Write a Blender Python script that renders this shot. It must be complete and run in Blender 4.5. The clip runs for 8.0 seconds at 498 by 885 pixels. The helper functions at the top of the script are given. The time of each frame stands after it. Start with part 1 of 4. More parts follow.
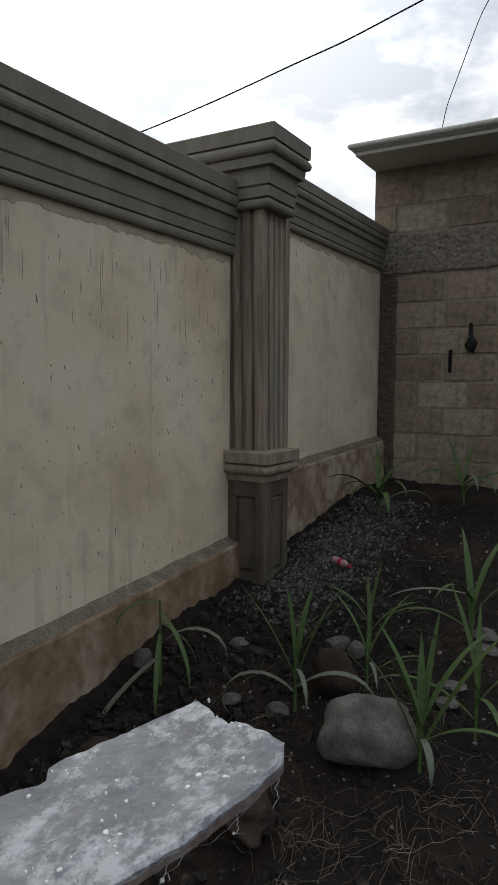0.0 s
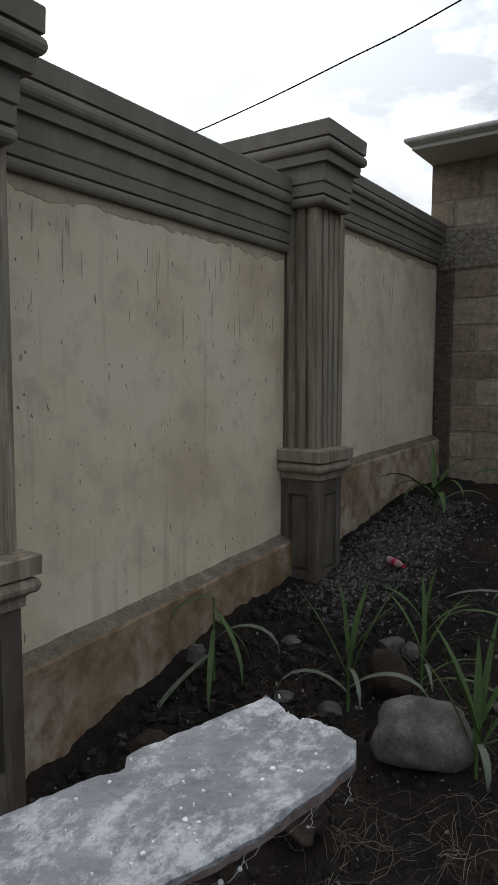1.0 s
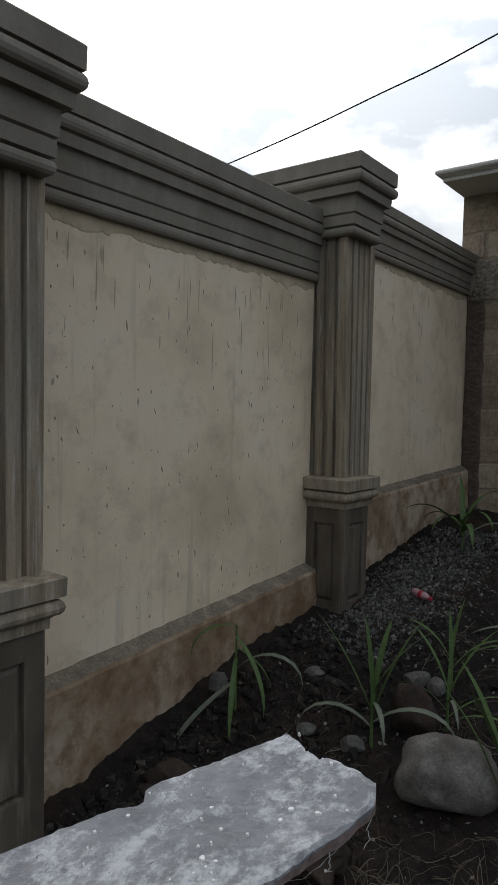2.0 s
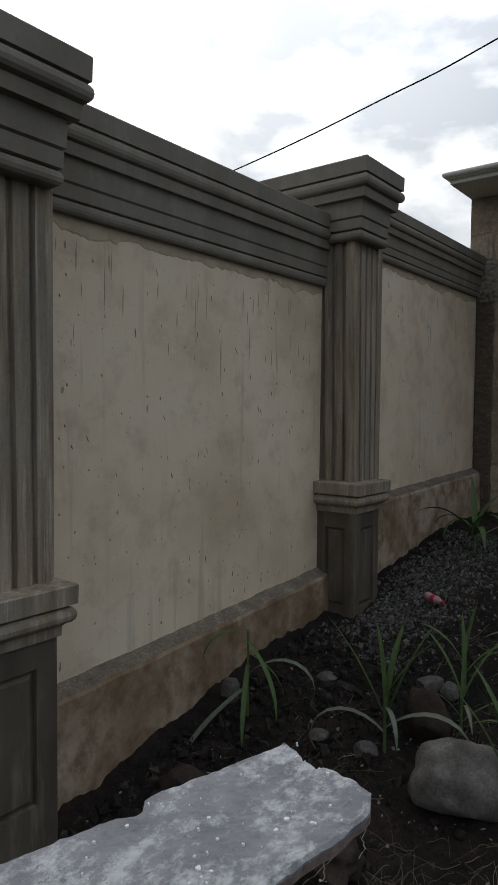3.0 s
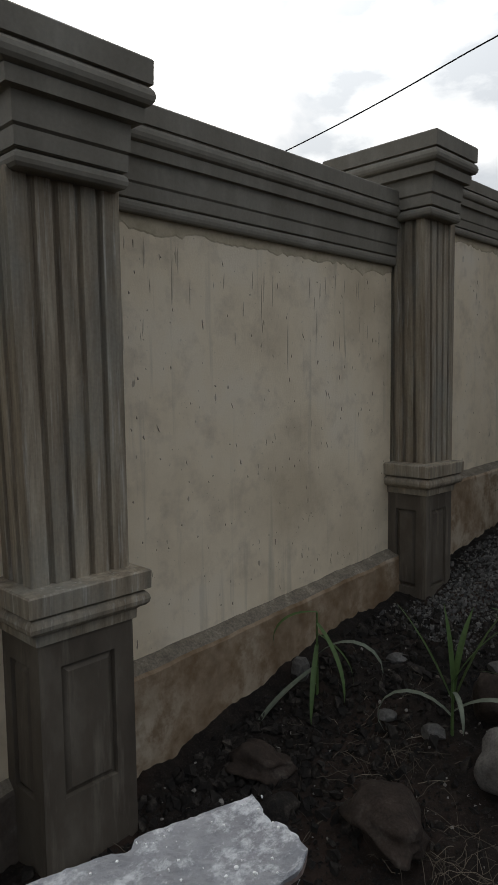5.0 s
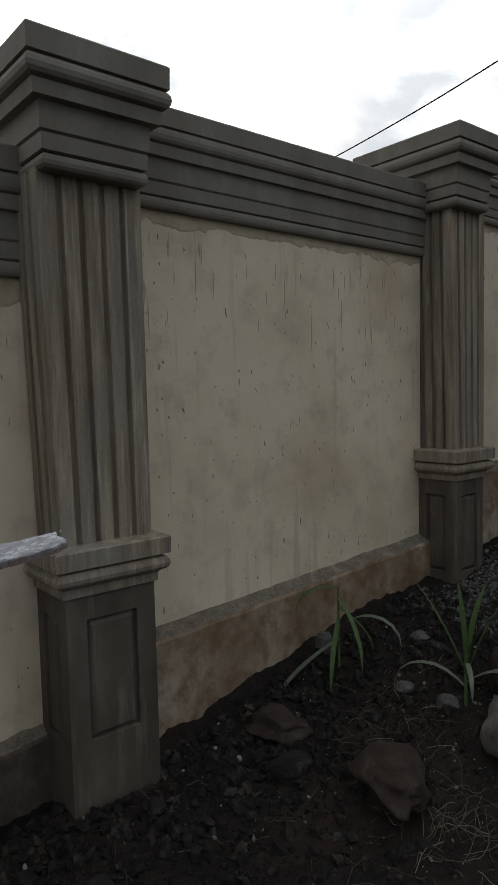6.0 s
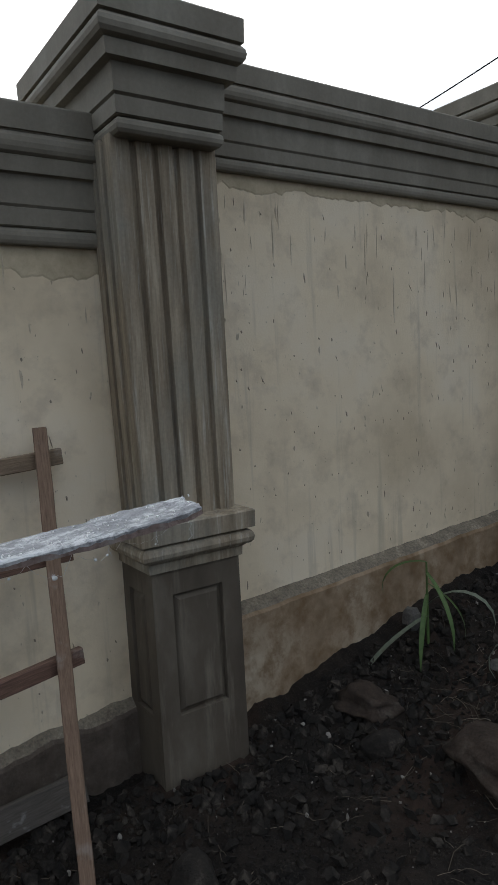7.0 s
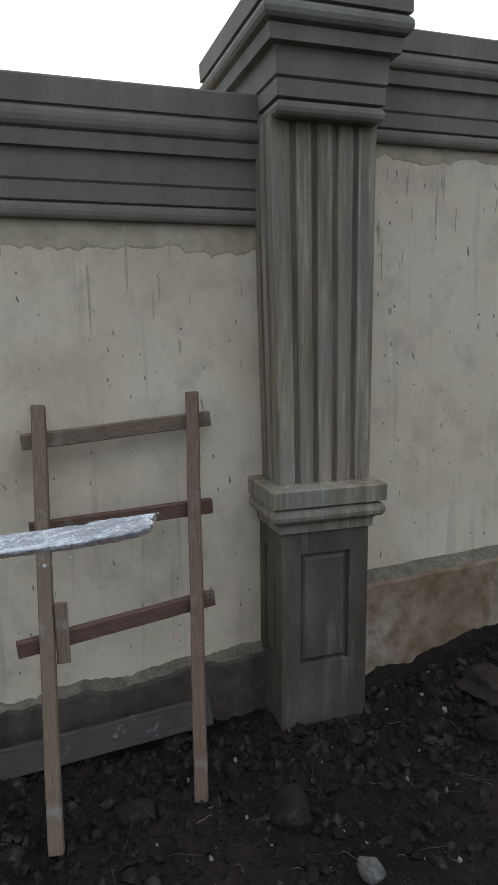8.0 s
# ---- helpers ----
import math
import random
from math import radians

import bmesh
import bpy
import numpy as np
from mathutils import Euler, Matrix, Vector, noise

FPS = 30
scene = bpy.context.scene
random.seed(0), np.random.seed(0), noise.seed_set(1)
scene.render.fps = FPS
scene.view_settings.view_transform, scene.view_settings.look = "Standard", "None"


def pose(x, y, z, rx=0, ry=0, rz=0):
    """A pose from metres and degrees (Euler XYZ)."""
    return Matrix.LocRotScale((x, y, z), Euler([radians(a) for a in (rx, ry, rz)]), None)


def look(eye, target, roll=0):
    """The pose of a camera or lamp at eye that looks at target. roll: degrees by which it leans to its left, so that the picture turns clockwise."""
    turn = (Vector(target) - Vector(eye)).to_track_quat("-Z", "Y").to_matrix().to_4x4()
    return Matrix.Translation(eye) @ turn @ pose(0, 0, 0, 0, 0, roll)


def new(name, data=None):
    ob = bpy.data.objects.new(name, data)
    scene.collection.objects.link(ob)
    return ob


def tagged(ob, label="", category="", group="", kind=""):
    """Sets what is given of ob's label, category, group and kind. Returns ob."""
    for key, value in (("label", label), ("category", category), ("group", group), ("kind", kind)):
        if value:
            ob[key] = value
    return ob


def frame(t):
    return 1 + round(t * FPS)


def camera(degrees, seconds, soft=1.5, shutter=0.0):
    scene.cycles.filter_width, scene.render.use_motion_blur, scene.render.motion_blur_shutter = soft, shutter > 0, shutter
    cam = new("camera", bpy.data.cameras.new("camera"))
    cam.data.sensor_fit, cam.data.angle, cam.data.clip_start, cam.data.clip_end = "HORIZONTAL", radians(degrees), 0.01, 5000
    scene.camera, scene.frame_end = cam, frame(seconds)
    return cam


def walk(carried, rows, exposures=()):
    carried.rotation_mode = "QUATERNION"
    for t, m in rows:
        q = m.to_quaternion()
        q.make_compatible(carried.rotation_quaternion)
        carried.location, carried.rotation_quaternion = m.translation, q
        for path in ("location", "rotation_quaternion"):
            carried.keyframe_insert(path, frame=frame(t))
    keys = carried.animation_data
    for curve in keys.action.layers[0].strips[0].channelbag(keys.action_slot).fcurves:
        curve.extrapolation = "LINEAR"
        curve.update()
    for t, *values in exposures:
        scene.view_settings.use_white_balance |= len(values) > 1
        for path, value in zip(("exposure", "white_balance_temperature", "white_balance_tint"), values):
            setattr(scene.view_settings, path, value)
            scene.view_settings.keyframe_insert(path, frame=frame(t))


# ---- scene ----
cam = camera(40.5, 8.0, soft=0.95)
PATH = [
    (0, (0.599, -0.112, 1.774), (-0.406, 1.608, 1.597), 0.36),
    (0.3, (0.599, -0.114, 1.774), (-0.439, 1.587, 1.598), 0.25),
    (0.5, (0.598, -0.119, 1.776), (-0.442, 1.583, 1.624), 0.67),
    (1, (0.594, -0.122, 1.776), (-0.540, 1.515, 1.592), 0.23),
    (1.5, (0.592, -0.123, 1.777), (-0.596, 1.481, 1.650), 0.90),
    (2.9, (0.609, -0.128, 1.788), (-0.616, 1.449, 1.694), 0.73),
    (3, (0.606, -0.124, 1.786), (-0.623, 1.452, 1.691), 0.51),
    (3.2, (0.595, -0.135, 1.796), (-0.628, 1.445, 1.697), 0.69),
    (3.3, (0.590, -0.138, 1.805), (-0.628, 1.445, 1.700), 0.72),
    (3.4, (0.586, -0.136, 1.811), (-0.632, 1.447, 1.703), 0.66),
    (3.5, (0.601, -0.153, 1.845), (-0.624, 1.421, 1.708), 1.04),
    (4, (0.586, -0.128, 1.882), (-0.735, 1.364, 1.707), 0.04),
    (4.5, (0.585, -0.121, 1.876), (-0.752, 1.358, 1.715), -0.86),
    (5.8, (0.972, -0.140, 1.795), (-0.567, 1.124, 1.605), -0.68),
    (6, (0.991, -0.099, 1.742), (-0.545, 1.173, 1.589), -1.32),
    (6.1, (0.989, -0.088, 1.728), (-0.534, 1.201, 1.582), -1.69),
    (6.2, (0.965, -0.089, 1.749), (-0.535, 1.224, 1.584), -1.71),
    (6.3, (0.962, -0.089, 1.726), (-0.535, 1.227, 1.561), -1.93),
    (6.5, (0.926, -0.095, 1.706), (-0.585, 1.203, 1.525), -2.85),
    (6.7, (0.882, -0.113, 1.711), (-0.668, 1.130, 1.483), -3.49),
    (7, (0.876, -0.094, 1.715), (-0.777, 1.011, 1.498), -3.00),
    (7.3, (0.899, -0.018, 1.743), (-0.850, 0.910, 1.459), -2.50),
    (7.5, (0.928, 0.008, 1.768), (-0.882, 0.808, 1.474), -3.85),
    (7.6, (0.950, -0.004, 1.808), (-0.886, 0.726, 1.496), -1.19),
    (8, (1.084, 0.037, 1.808), (-0.794, 0.635, 1.465), -0.58),
]
EXPOSURE = [(0, 0.80, 6300, 10), (0.5, 0.84, 6250, 10), (1.5, 0.84, 6200, 10), (3, 0.58, 6200, 10), (4.5, 0.63, 6350, 10), (6, 0.54, 6300, 10), (6.5, 0.52, 6250, 9), (7, 1.0, 6050, 8), (7.5, 1.28, 5850, 7), (8, 1.32, 5800, 7)]
walk(cam, [(t, look(eye, target, roll)) for t, eye, target, roll in PATH], EXPOSURE)

# ---- light ----
world = bpy.data.worlds.new("sky")
scene.world = world
world.use_nodes = True
SUN_DIR = Vector((-0.80, 0.42, 0.52)).normalized()


def sky_world():
    nt = world.node_tree
    nt.nodes.clear()
    N, L = nt.nodes.new, nt.links.new
    out, bg = N("ShaderNodeOutputWorld"), N("ShaderNodeBackground")
    sky = N("ShaderNodeTexSky")
    sky.sky_type, sky.sun_disc = "NISHITA", False
    sky.sun_elevation = math.asin(SUN_DIR.z)
    sky.sun_rotation = math.atan2(SUN_DIR.x, SUN_DIR.y)
    sky.air_density, sky.dust_density = 1.0, 2.0
    gain = N("ShaderNodeMix")
    gain.data_type, gain.blend_type = "RGBA", "MULTIPLY"
    gain.inputs[0].default_value = 1.0
    gain.inputs[7].default_value = (0.055, 0.055, 0.055, 1)
    L(sky.outputs[0], gain.inputs[6])
    tc = N("ShaderNodeTexCoord")
    # clouds: broad veil and smaller heaps
    stretch = N("ShaderNodeMapping")
    stretch.inputs["Scale"].default_value = (1.0, 1.0, 2.1)
    stretch.inputs["Location"].default_value = (0.35, 0.1, 0.0)
    L(tc.outputs["Generated"], stretch.inputs[0])
    veil = N("ShaderNodeTexNoise")
    veil.inputs["Scale"].default_value, veil.inputs["Detail"].default_value = 2.3, 9.0
    veil.inputs["Roughness"].default_value, veil.inputs["Distortion"].default_value = 0.55, 0.35
    L(stretch.outputs[0], veil.inputs["Vector"])
    cover = N("ShaderNodeValToRGB")
    cover.color_ramp.elements[0].position, cover.color_ramp.elements[1].position = 0.40, 0.54
    L(veil.outputs[0], cover.inputs[0])
    heap = N("ShaderNodeTexNoise")
    heap.inputs["Scale"].default_value, heap.inputs["Detail"].default_value = 4.2, 12.0
    heap.inputs["Roughness"].default_value = 0.55
    L(stretch.outputs[0], heap.inputs["Vector"])
    shade = N("ShaderNodeValToRGB")
    shade.color_ramp.elements[0].position, shade.color_ramp.elements[1].position = 0.43, 0.60
    shade.color_ramp.elements[0].color = (0.30, 0.335, 0.39, 1)
    shade.color_ramp.elements[1].color = (0.92, 0.905, 0.88, 1)
    L(heap.outputs[0], shade.inputs[0])
    mix = N("ShaderNodeMix")
    mix.data_type = "RGBA"
    L(cover.outputs[0], mix.inputs[0]), L(gain.outputs[2], mix.inputs[6]), L(shade.outputs[0], mix.inputs[7])
    # glow of the veiled sun
    dot = N("ShaderNodeVectorMath")
    dot.operation = "DOT_PRODUCT"
    dot.inputs[1].default_value = SUN_DIR
    L(tc.outputs["Generated"], dot.inputs[0])
    glow = N("ShaderNodeMapRange")
    glow.interpolation_type = "SMOOTHERSTEP"
    glow.inputs[1].default_value, glow.inputs[2].default_value = 0.45, 1.0
    glow.inputs[3].default_value, glow.inputs[4].default_value = 0.0, 1.0
    L(dot.outputs["Value"], glow.inputs[0])
    add = N("ShaderNodeMix")
    add.data_type, add.blend_type = "RGBA", "ADD"
    add.inputs[7].default_value = (0.42, 0.405, 0.36, 1)
    L(glow.outputs[0], add.inputs[0]), L(mix.outputs[2], add.inputs[6])
    # an overcast sky is dimmer towards the horizon
    sep, dim = N("ShaderNodeSeparateXYZ"), N("ShaderNodeMapRange")
    L(tc.outputs["Generated"], sep.inputs[0]), L(sep.outputs[2], dim.inputs[0])
    dim.inputs[3].default_value, dim.inputs[4].default_value = 0.30, 1.12
    fall = N("ShaderNodeMix")
    fall.data_type, fall.blend_type = "RGBA", "MULTIPLY"
    fall.inputs[0].default_value = 1.0
    L(add.outputs[2], fall.inputs[6]), L(dim.outputs[0], fall.inputs[7])
    L(fall.outputs[2], bg.inputs[0])
    bg.inputs[1].default_value = SKY_STRENGTH
    L(bg.outputs[0], out.inputs[0])


SKY_STRENGTH = 1.30
sky_world()
sun = new("sun", bpy.data.lights.new("sun", "SUN"))
sun.data.energy, sun.data.angle, sun.data.color = 0.7, radians(18), (1.0, 0.93, 0.82)
sun.matrix_world = look(SUN_DIR * 30, (0, 0, 0))


# ---- materials ----
def mat(name, build, rough=0.9):
    m = bpy.data.materials.new(name)
    m.use_nodes = True
    nt = m.node_tree
    bsdf = nt.nodes["Principled BSDF"]
    bsdf.inputs["Roughness"].default_value = rough
    bsdf.inputs["Specular IOR Level"].default_value = 0.25
    build(nt, bsdf)
    return m


def tex(nt, scale, detail=6, rough=0.6, stretch=(1, 1, 1), kind="Object"):
    tc, mp = nt.nodes.new("ShaderNodeTexCoord"), nt.nodes.new("ShaderNodeMapping")
    mp.inputs["Scale"].default_value = stretch
    nt.links.new(tc.outputs[kind], mp.inputs[0])
    n = nt.nodes.new("ShaderNodeTexNoise")
    n.inputs["Scale"].default_value, n.inputs["Detail"].default_value, n.inputs["Roughness"].default_value = scale, detail, rough
    nt.links.new(mp.outputs[0], n.inputs["Vector"])
    return n.outputs[0]


def ramp(nt, fac, stops):
    r = nt.nodes.new("ShaderNodeValToRGB")
    r.color_ramp.elements.remove(r.color_ramp.elements[1])
    for i, (p, c) in enumerate(stops):
        e = r.color_ramp.elements[0] if i == 0 else r.color_ramp.elements.new(p)
        e.position = p
        e.color = (*c, 1) if isinstance(c, tuple) else (c, c, c, 1)
    nt.links.new(fac, r.inputs[0])
    return r.outputs[0]


def blend(nt, fac, a, b, how="MIX"):
    m = nt.nodes.new("ShaderNodeMix")
    m.data_type, m.blend_type = "RGBA", how
    for i, v in ((0, fac), (6, a), (7, b)):
        if isinstance(v, bpy.types.NodeSocket):
            nt.links.new(v, m.inputs[i])
        else:
            m.inputs[i].default_value = v if i == 0 else (*v, 1)
    return m.outputs[2]


def bump(nt, bsdf, height, strength, dist=0.01):
    b = nt.nodes.new("ShaderNodeBump")
    b.inputs["Strength"].default_value, b.inputs["Distance"].default_value = strength, dist
    nt.links.new(height, b.inputs["Height"])
    nt.links.new(b.outputs[0], bsdf.inputs["Normal"])


def cement(nt, b):
    fine, broad = tex(nt, 60, 8), tex(nt, 5, 6, 0.6, (1, 1, 0.35))
    c = ramp(nt, broad, [(0.3, (0.175, 0.156, 0.122)), (0.55, (0.215, 0.195, 0.155)), (0.75, (0.27, 0.25, 0.205))])
    c = blend(nt, 0.12, c, ramp(nt, fine, [(0.3, 0.2), (0.7, 0.8)]), "OVERLAY")
    nt.links.new(c, b.inputs["Base Color"])
    bump(nt, b, fine, 0.10, 0.003)


def brushed_cement(nt, b):
    streak, fine = tex(nt, 16, 9, 0.7, (1, 1, 0.07)), tex(nt, 70, 7)
    broad = tex(nt, 3.2, 5, 0.6, (1, 1, 0.5))
    c = ramp(nt, streak, [(0.30, (0.13, 0.104, 0.072)), (0.5, (0.265, 0.216, 0.152)), (0.70, (0.45, 0.385, 0.285))])
    c = blend(nt, ramp(nt, broad, [(0.48, 0.0), (0.66, 0.6)]), c, (0.25, 0.243, 0.205))
    c = blend(nt, ramp(nt, tex(nt, 45, 6, 0.7, (1, 1, 0.05)), [(0.55, 0.0), (0.72, 0.6)]), c, (0.52, 0.50, 0.44))
    c = blend(nt, 0.15, c, ramp(nt, fine, [(0.3, 0.2), (0.7, 0.8)]), "OVERLAY")
    nt.links.new(c, b.inputs["Base Color"])
    bump(nt, b, streak, 0.3, 0.005)


def cream(nt, b):
    broad, mid, fine = tex(nt, 1.3, 5), tex(nt, 6, 8, 0.65), tex(nt, 90, 6)
    runs = tex(nt, 14, 6, 0.6, (1, 1, 0.06))
    c = ramp(nt, broad, [(0.3, (0.60, 0.495, 0.342)), (0.5, (0.745, 0.632, 0.455)), (0.7, (0.77, 0.68, 0.535))])
    c = blend(nt, ramp(nt, mid, [(0.50, 0.0), (0.74, 0.5)]), c, (0.39, 0.315, 0.225))
    c = blend(nt, ramp(nt, runs, [(0.57, 0.0), (0.72, 0.45)]), c, (0.36, 0.315, 0.23))
    spots = tex(nt, 30, 3, 0.5, (1, 1, 0.36))
    c = blend(nt, ramp(nt, spots, [(0.715, 0.0), (0.75, 0.6)]), c, (0.17, 0.15, 0.12))
    specks = tex(nt, 75, 2, 0.5, (1, 1, 0.5))
    c = blend(nt, ramp(nt, specks, [(0.725, 0.0), (0.755, 0.65)]), c, (0.13, 0.12, 0.095))
    nt.links.new(c, b.inputs["Base Color"])
    bump(nt, b, blend(nt, 0.4, fine, mid), 0.28, 0.006)


def plinth(nt, b):
    broad, mid, fine = tex(nt, 2.2, 6), tex(nt, 9, 8, 0.65), tex(nt, 80, 6)
    c = ramp(nt, broad, [(0.34, (0.16, 0.108, 0.062)), (0.47, (0.29, 0.215, 0.14)), (0.62, (0.45, 0.37, 0.27))])
    c = blend(nt, ramp(nt, mid, [(0.44, 0.0), (0.64, 0.8)]), c, (0.16, 0.10, 0.05))
    nt.links.new(c, b.inputs["Base Color"])
    bump(nt, b, blend(nt, 0.5, fine, mid), 0.35, 0.008)


def block(nt, b):
    info = nt.nodes.new("ShaderNodeObjectInfo")
    fine, mid, broad = tex(nt, 110, 8, 0.75), tex(nt, 14, 7, 0.65), tex(nt, 2.0, 4)
    c = ramp(nt, info.outputs["Random"], [(0.0, (0.205, 0.16, 0.115)), (0.5, (0.265, 0.212, 0.152)), (1.0, (0.34, 0.282, 0.207))])
    c = blend(nt, 0.75, c, ramp(nt, mid, [(0.3, 0.25), (0.7, 0.75)]), "OVERLAY")
    c = blend(nt, 0.6, c, ramp(nt, fine, [(0.3, 0.15), (0.7, 0.85)]), "OVERLAY")
    nt.links.new(c, b.inputs["Base Color"])
    bump(nt, b, blend(nt, 0.5, fine, mid), 0.6, 0.012)


def mortar(nt, b):
    fine, mid = tex(nt, 90, 8, 0.75), tex(nt, 12, 7)
    c = ramp(nt, mid, [(0.3, (0.20, 0.165, 0.122)), (0.7, (0.33, 0.278, 0.21))])
    c = blend(nt, 0.6, c, ramp(nt, fine, [(0.3, 0.15), (0.7, 0.85)]), "OVERLAY")
    nt.links.new(c, b.inputs["Base Color"])
    bump(nt, b, fine, 0.7, 0.012)


def roughcast(nt, b):
    fine, mid = tex(nt, 75, 8, 0.75), tex(nt, 22, 7, 0.7)
    c = ramp(nt, mid, [(0.3, (0.14, 0.122, 0.095)), (0.55, (0.27, 0.24, 0.19)), (0.75, (0.44, 0.39, 0.30))])
    nt.links.new(c, b.inputs["Base Color"])
    bump(nt, b, blend(nt, 0.5, fine, mid), 1.0, 0.02)


def soil(nt, b):
    fine, mid, broad = tex(nt, 120, 8, 0.7), tex(nt, 16, 8, 0.65), tex(nt, 1.4, 6)
    c = ramp(nt, broad, [(0.36, (0.0085, 0.0075, 0.0066)), (0.52, (0.019, 0.0140, 0.0106)), (0.66, (0.042, 0.0255, 0.018))])
    c = blend(nt, 0.8, c, ramp(nt, mid, [(0.3, 0.22), (0.7, 0.78)]), "OVERLAY")
    c = blend(nt, ramp(nt, fine, [(0.54, 0.0), (0.70, 0.8)]), c, (0.062, 0.048, 0.037))
    nt.links.new(c, b.inputs["Base Color"])
    bump(nt, b, blend(nt, 0.4, fine, mid), 0.9, 0.02)


def rock(nt, b):
    fine, mid = tex(nt, 90, 8, 0.7), tex(nt, 9, 7)
    c = ramp(nt, mid, [(0.3, (0.075, 0.066, 0.056)), (0.52, (0.14, 0.128, 0.112)), (0.72, (0.25, 0.232, 0.205))])
    c = blend(nt, 0.5, c, ramp(nt, fine, [(0.3, 0.15), (0.7, 0.85)]), "OVERLAY")
    nt.links.new(c, b.inputs["Base Color"])
    bump(nt, b, fine, 0.5, 0.01)


def clod(nt, b):
    fine, mid = tex(nt, 110, 8, 0.7), tex(nt, 14, 7)
    c = ramp(nt, mid, [(0.3, (0.010, 0.009, 0.008)), (0.55, (0.026, 0.022, 0.018)), (0.75, (0.10, 0.084, 0.067))])
    c = blend(nt, 0.5, c, ramp(nt, fine, [(0.3, 0.15), (0.7, 0.85)]), "OVERLAY")
    nt.links.new(c, b.inputs["Base Color"])
    bump(nt, b, blend(nt, 0.5, fine, mid), 0.8, 0.015)


def gravel(nt, b):
    isl = nt.nodes.new("ShaderNodeNewGeometry").outputs["Random Per Island"]
    c = ramp(nt, isl, [(0.0, (0.045, 0.043, 0.039)), (0.6, (0.085, 0.081, 0.074)), (1.0, (0.17, 0.16, 0.142))])
    c = blend(nt, 0.5, c, ramp(nt, tex(nt, 120, 5), [(0.3, 0.2), (0.7, 0.8)]), "OVERLAY")
    nt.links.new(c, b.inputs["Base Color"])


def limed(nt, b):
    fine, mid, broad = tex(nt, 620, 9, 0.7), tex(nt, 120, 12, 0.8, (1, 0.8, 1)), tex(nt, 26, 6)
    c = ramp(nt, broad, [(0.35, (0.21, 0.215, 0.225)), (0.65, (0.31, 0.312, 0.318))])
    c = blend(nt, ramp(nt, tex(nt, 60, 8, 0.7), [(0.40, 0.35), (0.60, 0.0)]), c, (0.17, 0.165, 0.165))
    c = blend(nt, ramp(nt, blend(nt, 0.45, mid, tex(nt, 34, 5)), [(0.49, 0.0), (0.575, 0.9)]), c, (0.57, 0.575, 0.58))
    c = blend(nt, ramp(nt, tex(nt, 300, 4), [(0.68, 0.0), (0.72, 0.8)]), c, (0.12, 0.11, 0.10))
    c = blend(nt, ramp(nt, fine, [(0.60, 0.0), (0.70, 0.5)]), c, (0.66, 0.66, 0.66))
    nt.links.new(c, b.inputs["Base Color"])
    bump(nt, b, blend(nt, 0.65, fine, mid), 1.0, 0.0022)


def old_wood(base, crust=0.0):
    def build(nt, b):
        grain, mid = tex(nt, 14, 9, 0.7, (1, 14, 14)), tex(nt, 11, 7)
        lo = tuple(v * 0.5 for v in base)
        c = ramp(nt, grain, [(0.3, lo), (0.6, base), (0.8, tuple(min(1, v * 1.5) for v in base))])
        c = blend(nt, ramp(nt, mid, [(0.58, 0.0), (0.70, crust)]), c, (0.42, 0.41, 0.39))
        nt.links.new(c, b.inputs["Base Color"])
        bump(nt, b, grain, 0.5, 0.004)
    return build


def leaf(base, tip):
    def build(nt, b):
        isl = nt.nodes.new("ShaderNodeNewGeometry").outputs["Random Per Island"]
        c = ramp(nt, isl, [(0.0, tuple(v * 0.65 for v in base)), (0.7, base), (1.0, tip)])
        c = blend(nt, 0.5, c, ramp(nt, tex(nt, 40, 4), [(0.3, 0.3), (0.7, 0.7)]), "OVERLAY")
        nt.links.new(c, b.inputs["Base Color"])
    return build


def plain(col):
    def build(nt, b):
        c = blend(nt, 0.4, col, ramp(nt, tex(nt, 40, 5), [(0.3, 0.3), (0.7, 0.7)]), "OVERLAY")
        nt.links.new(c, b.inputs["Base Color"])
    return build


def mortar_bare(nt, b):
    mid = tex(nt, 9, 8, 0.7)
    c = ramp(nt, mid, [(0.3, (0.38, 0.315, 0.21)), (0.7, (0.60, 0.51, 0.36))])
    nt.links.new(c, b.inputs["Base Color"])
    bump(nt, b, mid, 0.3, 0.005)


def dull_stone(nt, b):
    fine, mid = tex(nt, 80, 8, 0.7), tex(nt, 12, 6)
    c = ramp(nt, mid, [(0.3, (0.075, 0.070, 0.062)), (0.6, (0.13, 0.122, 0.11)), (0.8, (0.20, 0.19, 0.17))])
    c = blend(nt, 0.5, c, ramp(nt, fine, [(0.3, 0.15), (0.7, 0.85)]), "OVERLAY")
    nt.links.new(c, b.inputs["Base Color"])
    bump(nt, b, fine, 0.6, 0.01)


def damp_cement(nt, b):
    streak, broad = tex(nt, 12, 8, 0.65, (1, 1, 0.12)), tex(nt, 4, 6, 0.6, (1, 1, 0.5))
    c = ramp(nt, broad, [(0.3, (0.070, 0.056, 0.042)), (0.55, (0.112, 0.093, 0.070)), (0.75, (0.175, 0.15, 0.117))])
    c = blend(nt, ramp(nt, streak, [(0.54, 0.0), (0.72, 0.6)]), c, (0.25, 0.215, 0.165))
    nt.links.new(c, b.inputs["Base Color"])
    bump(nt, b, streak, 0.15, 0.004)


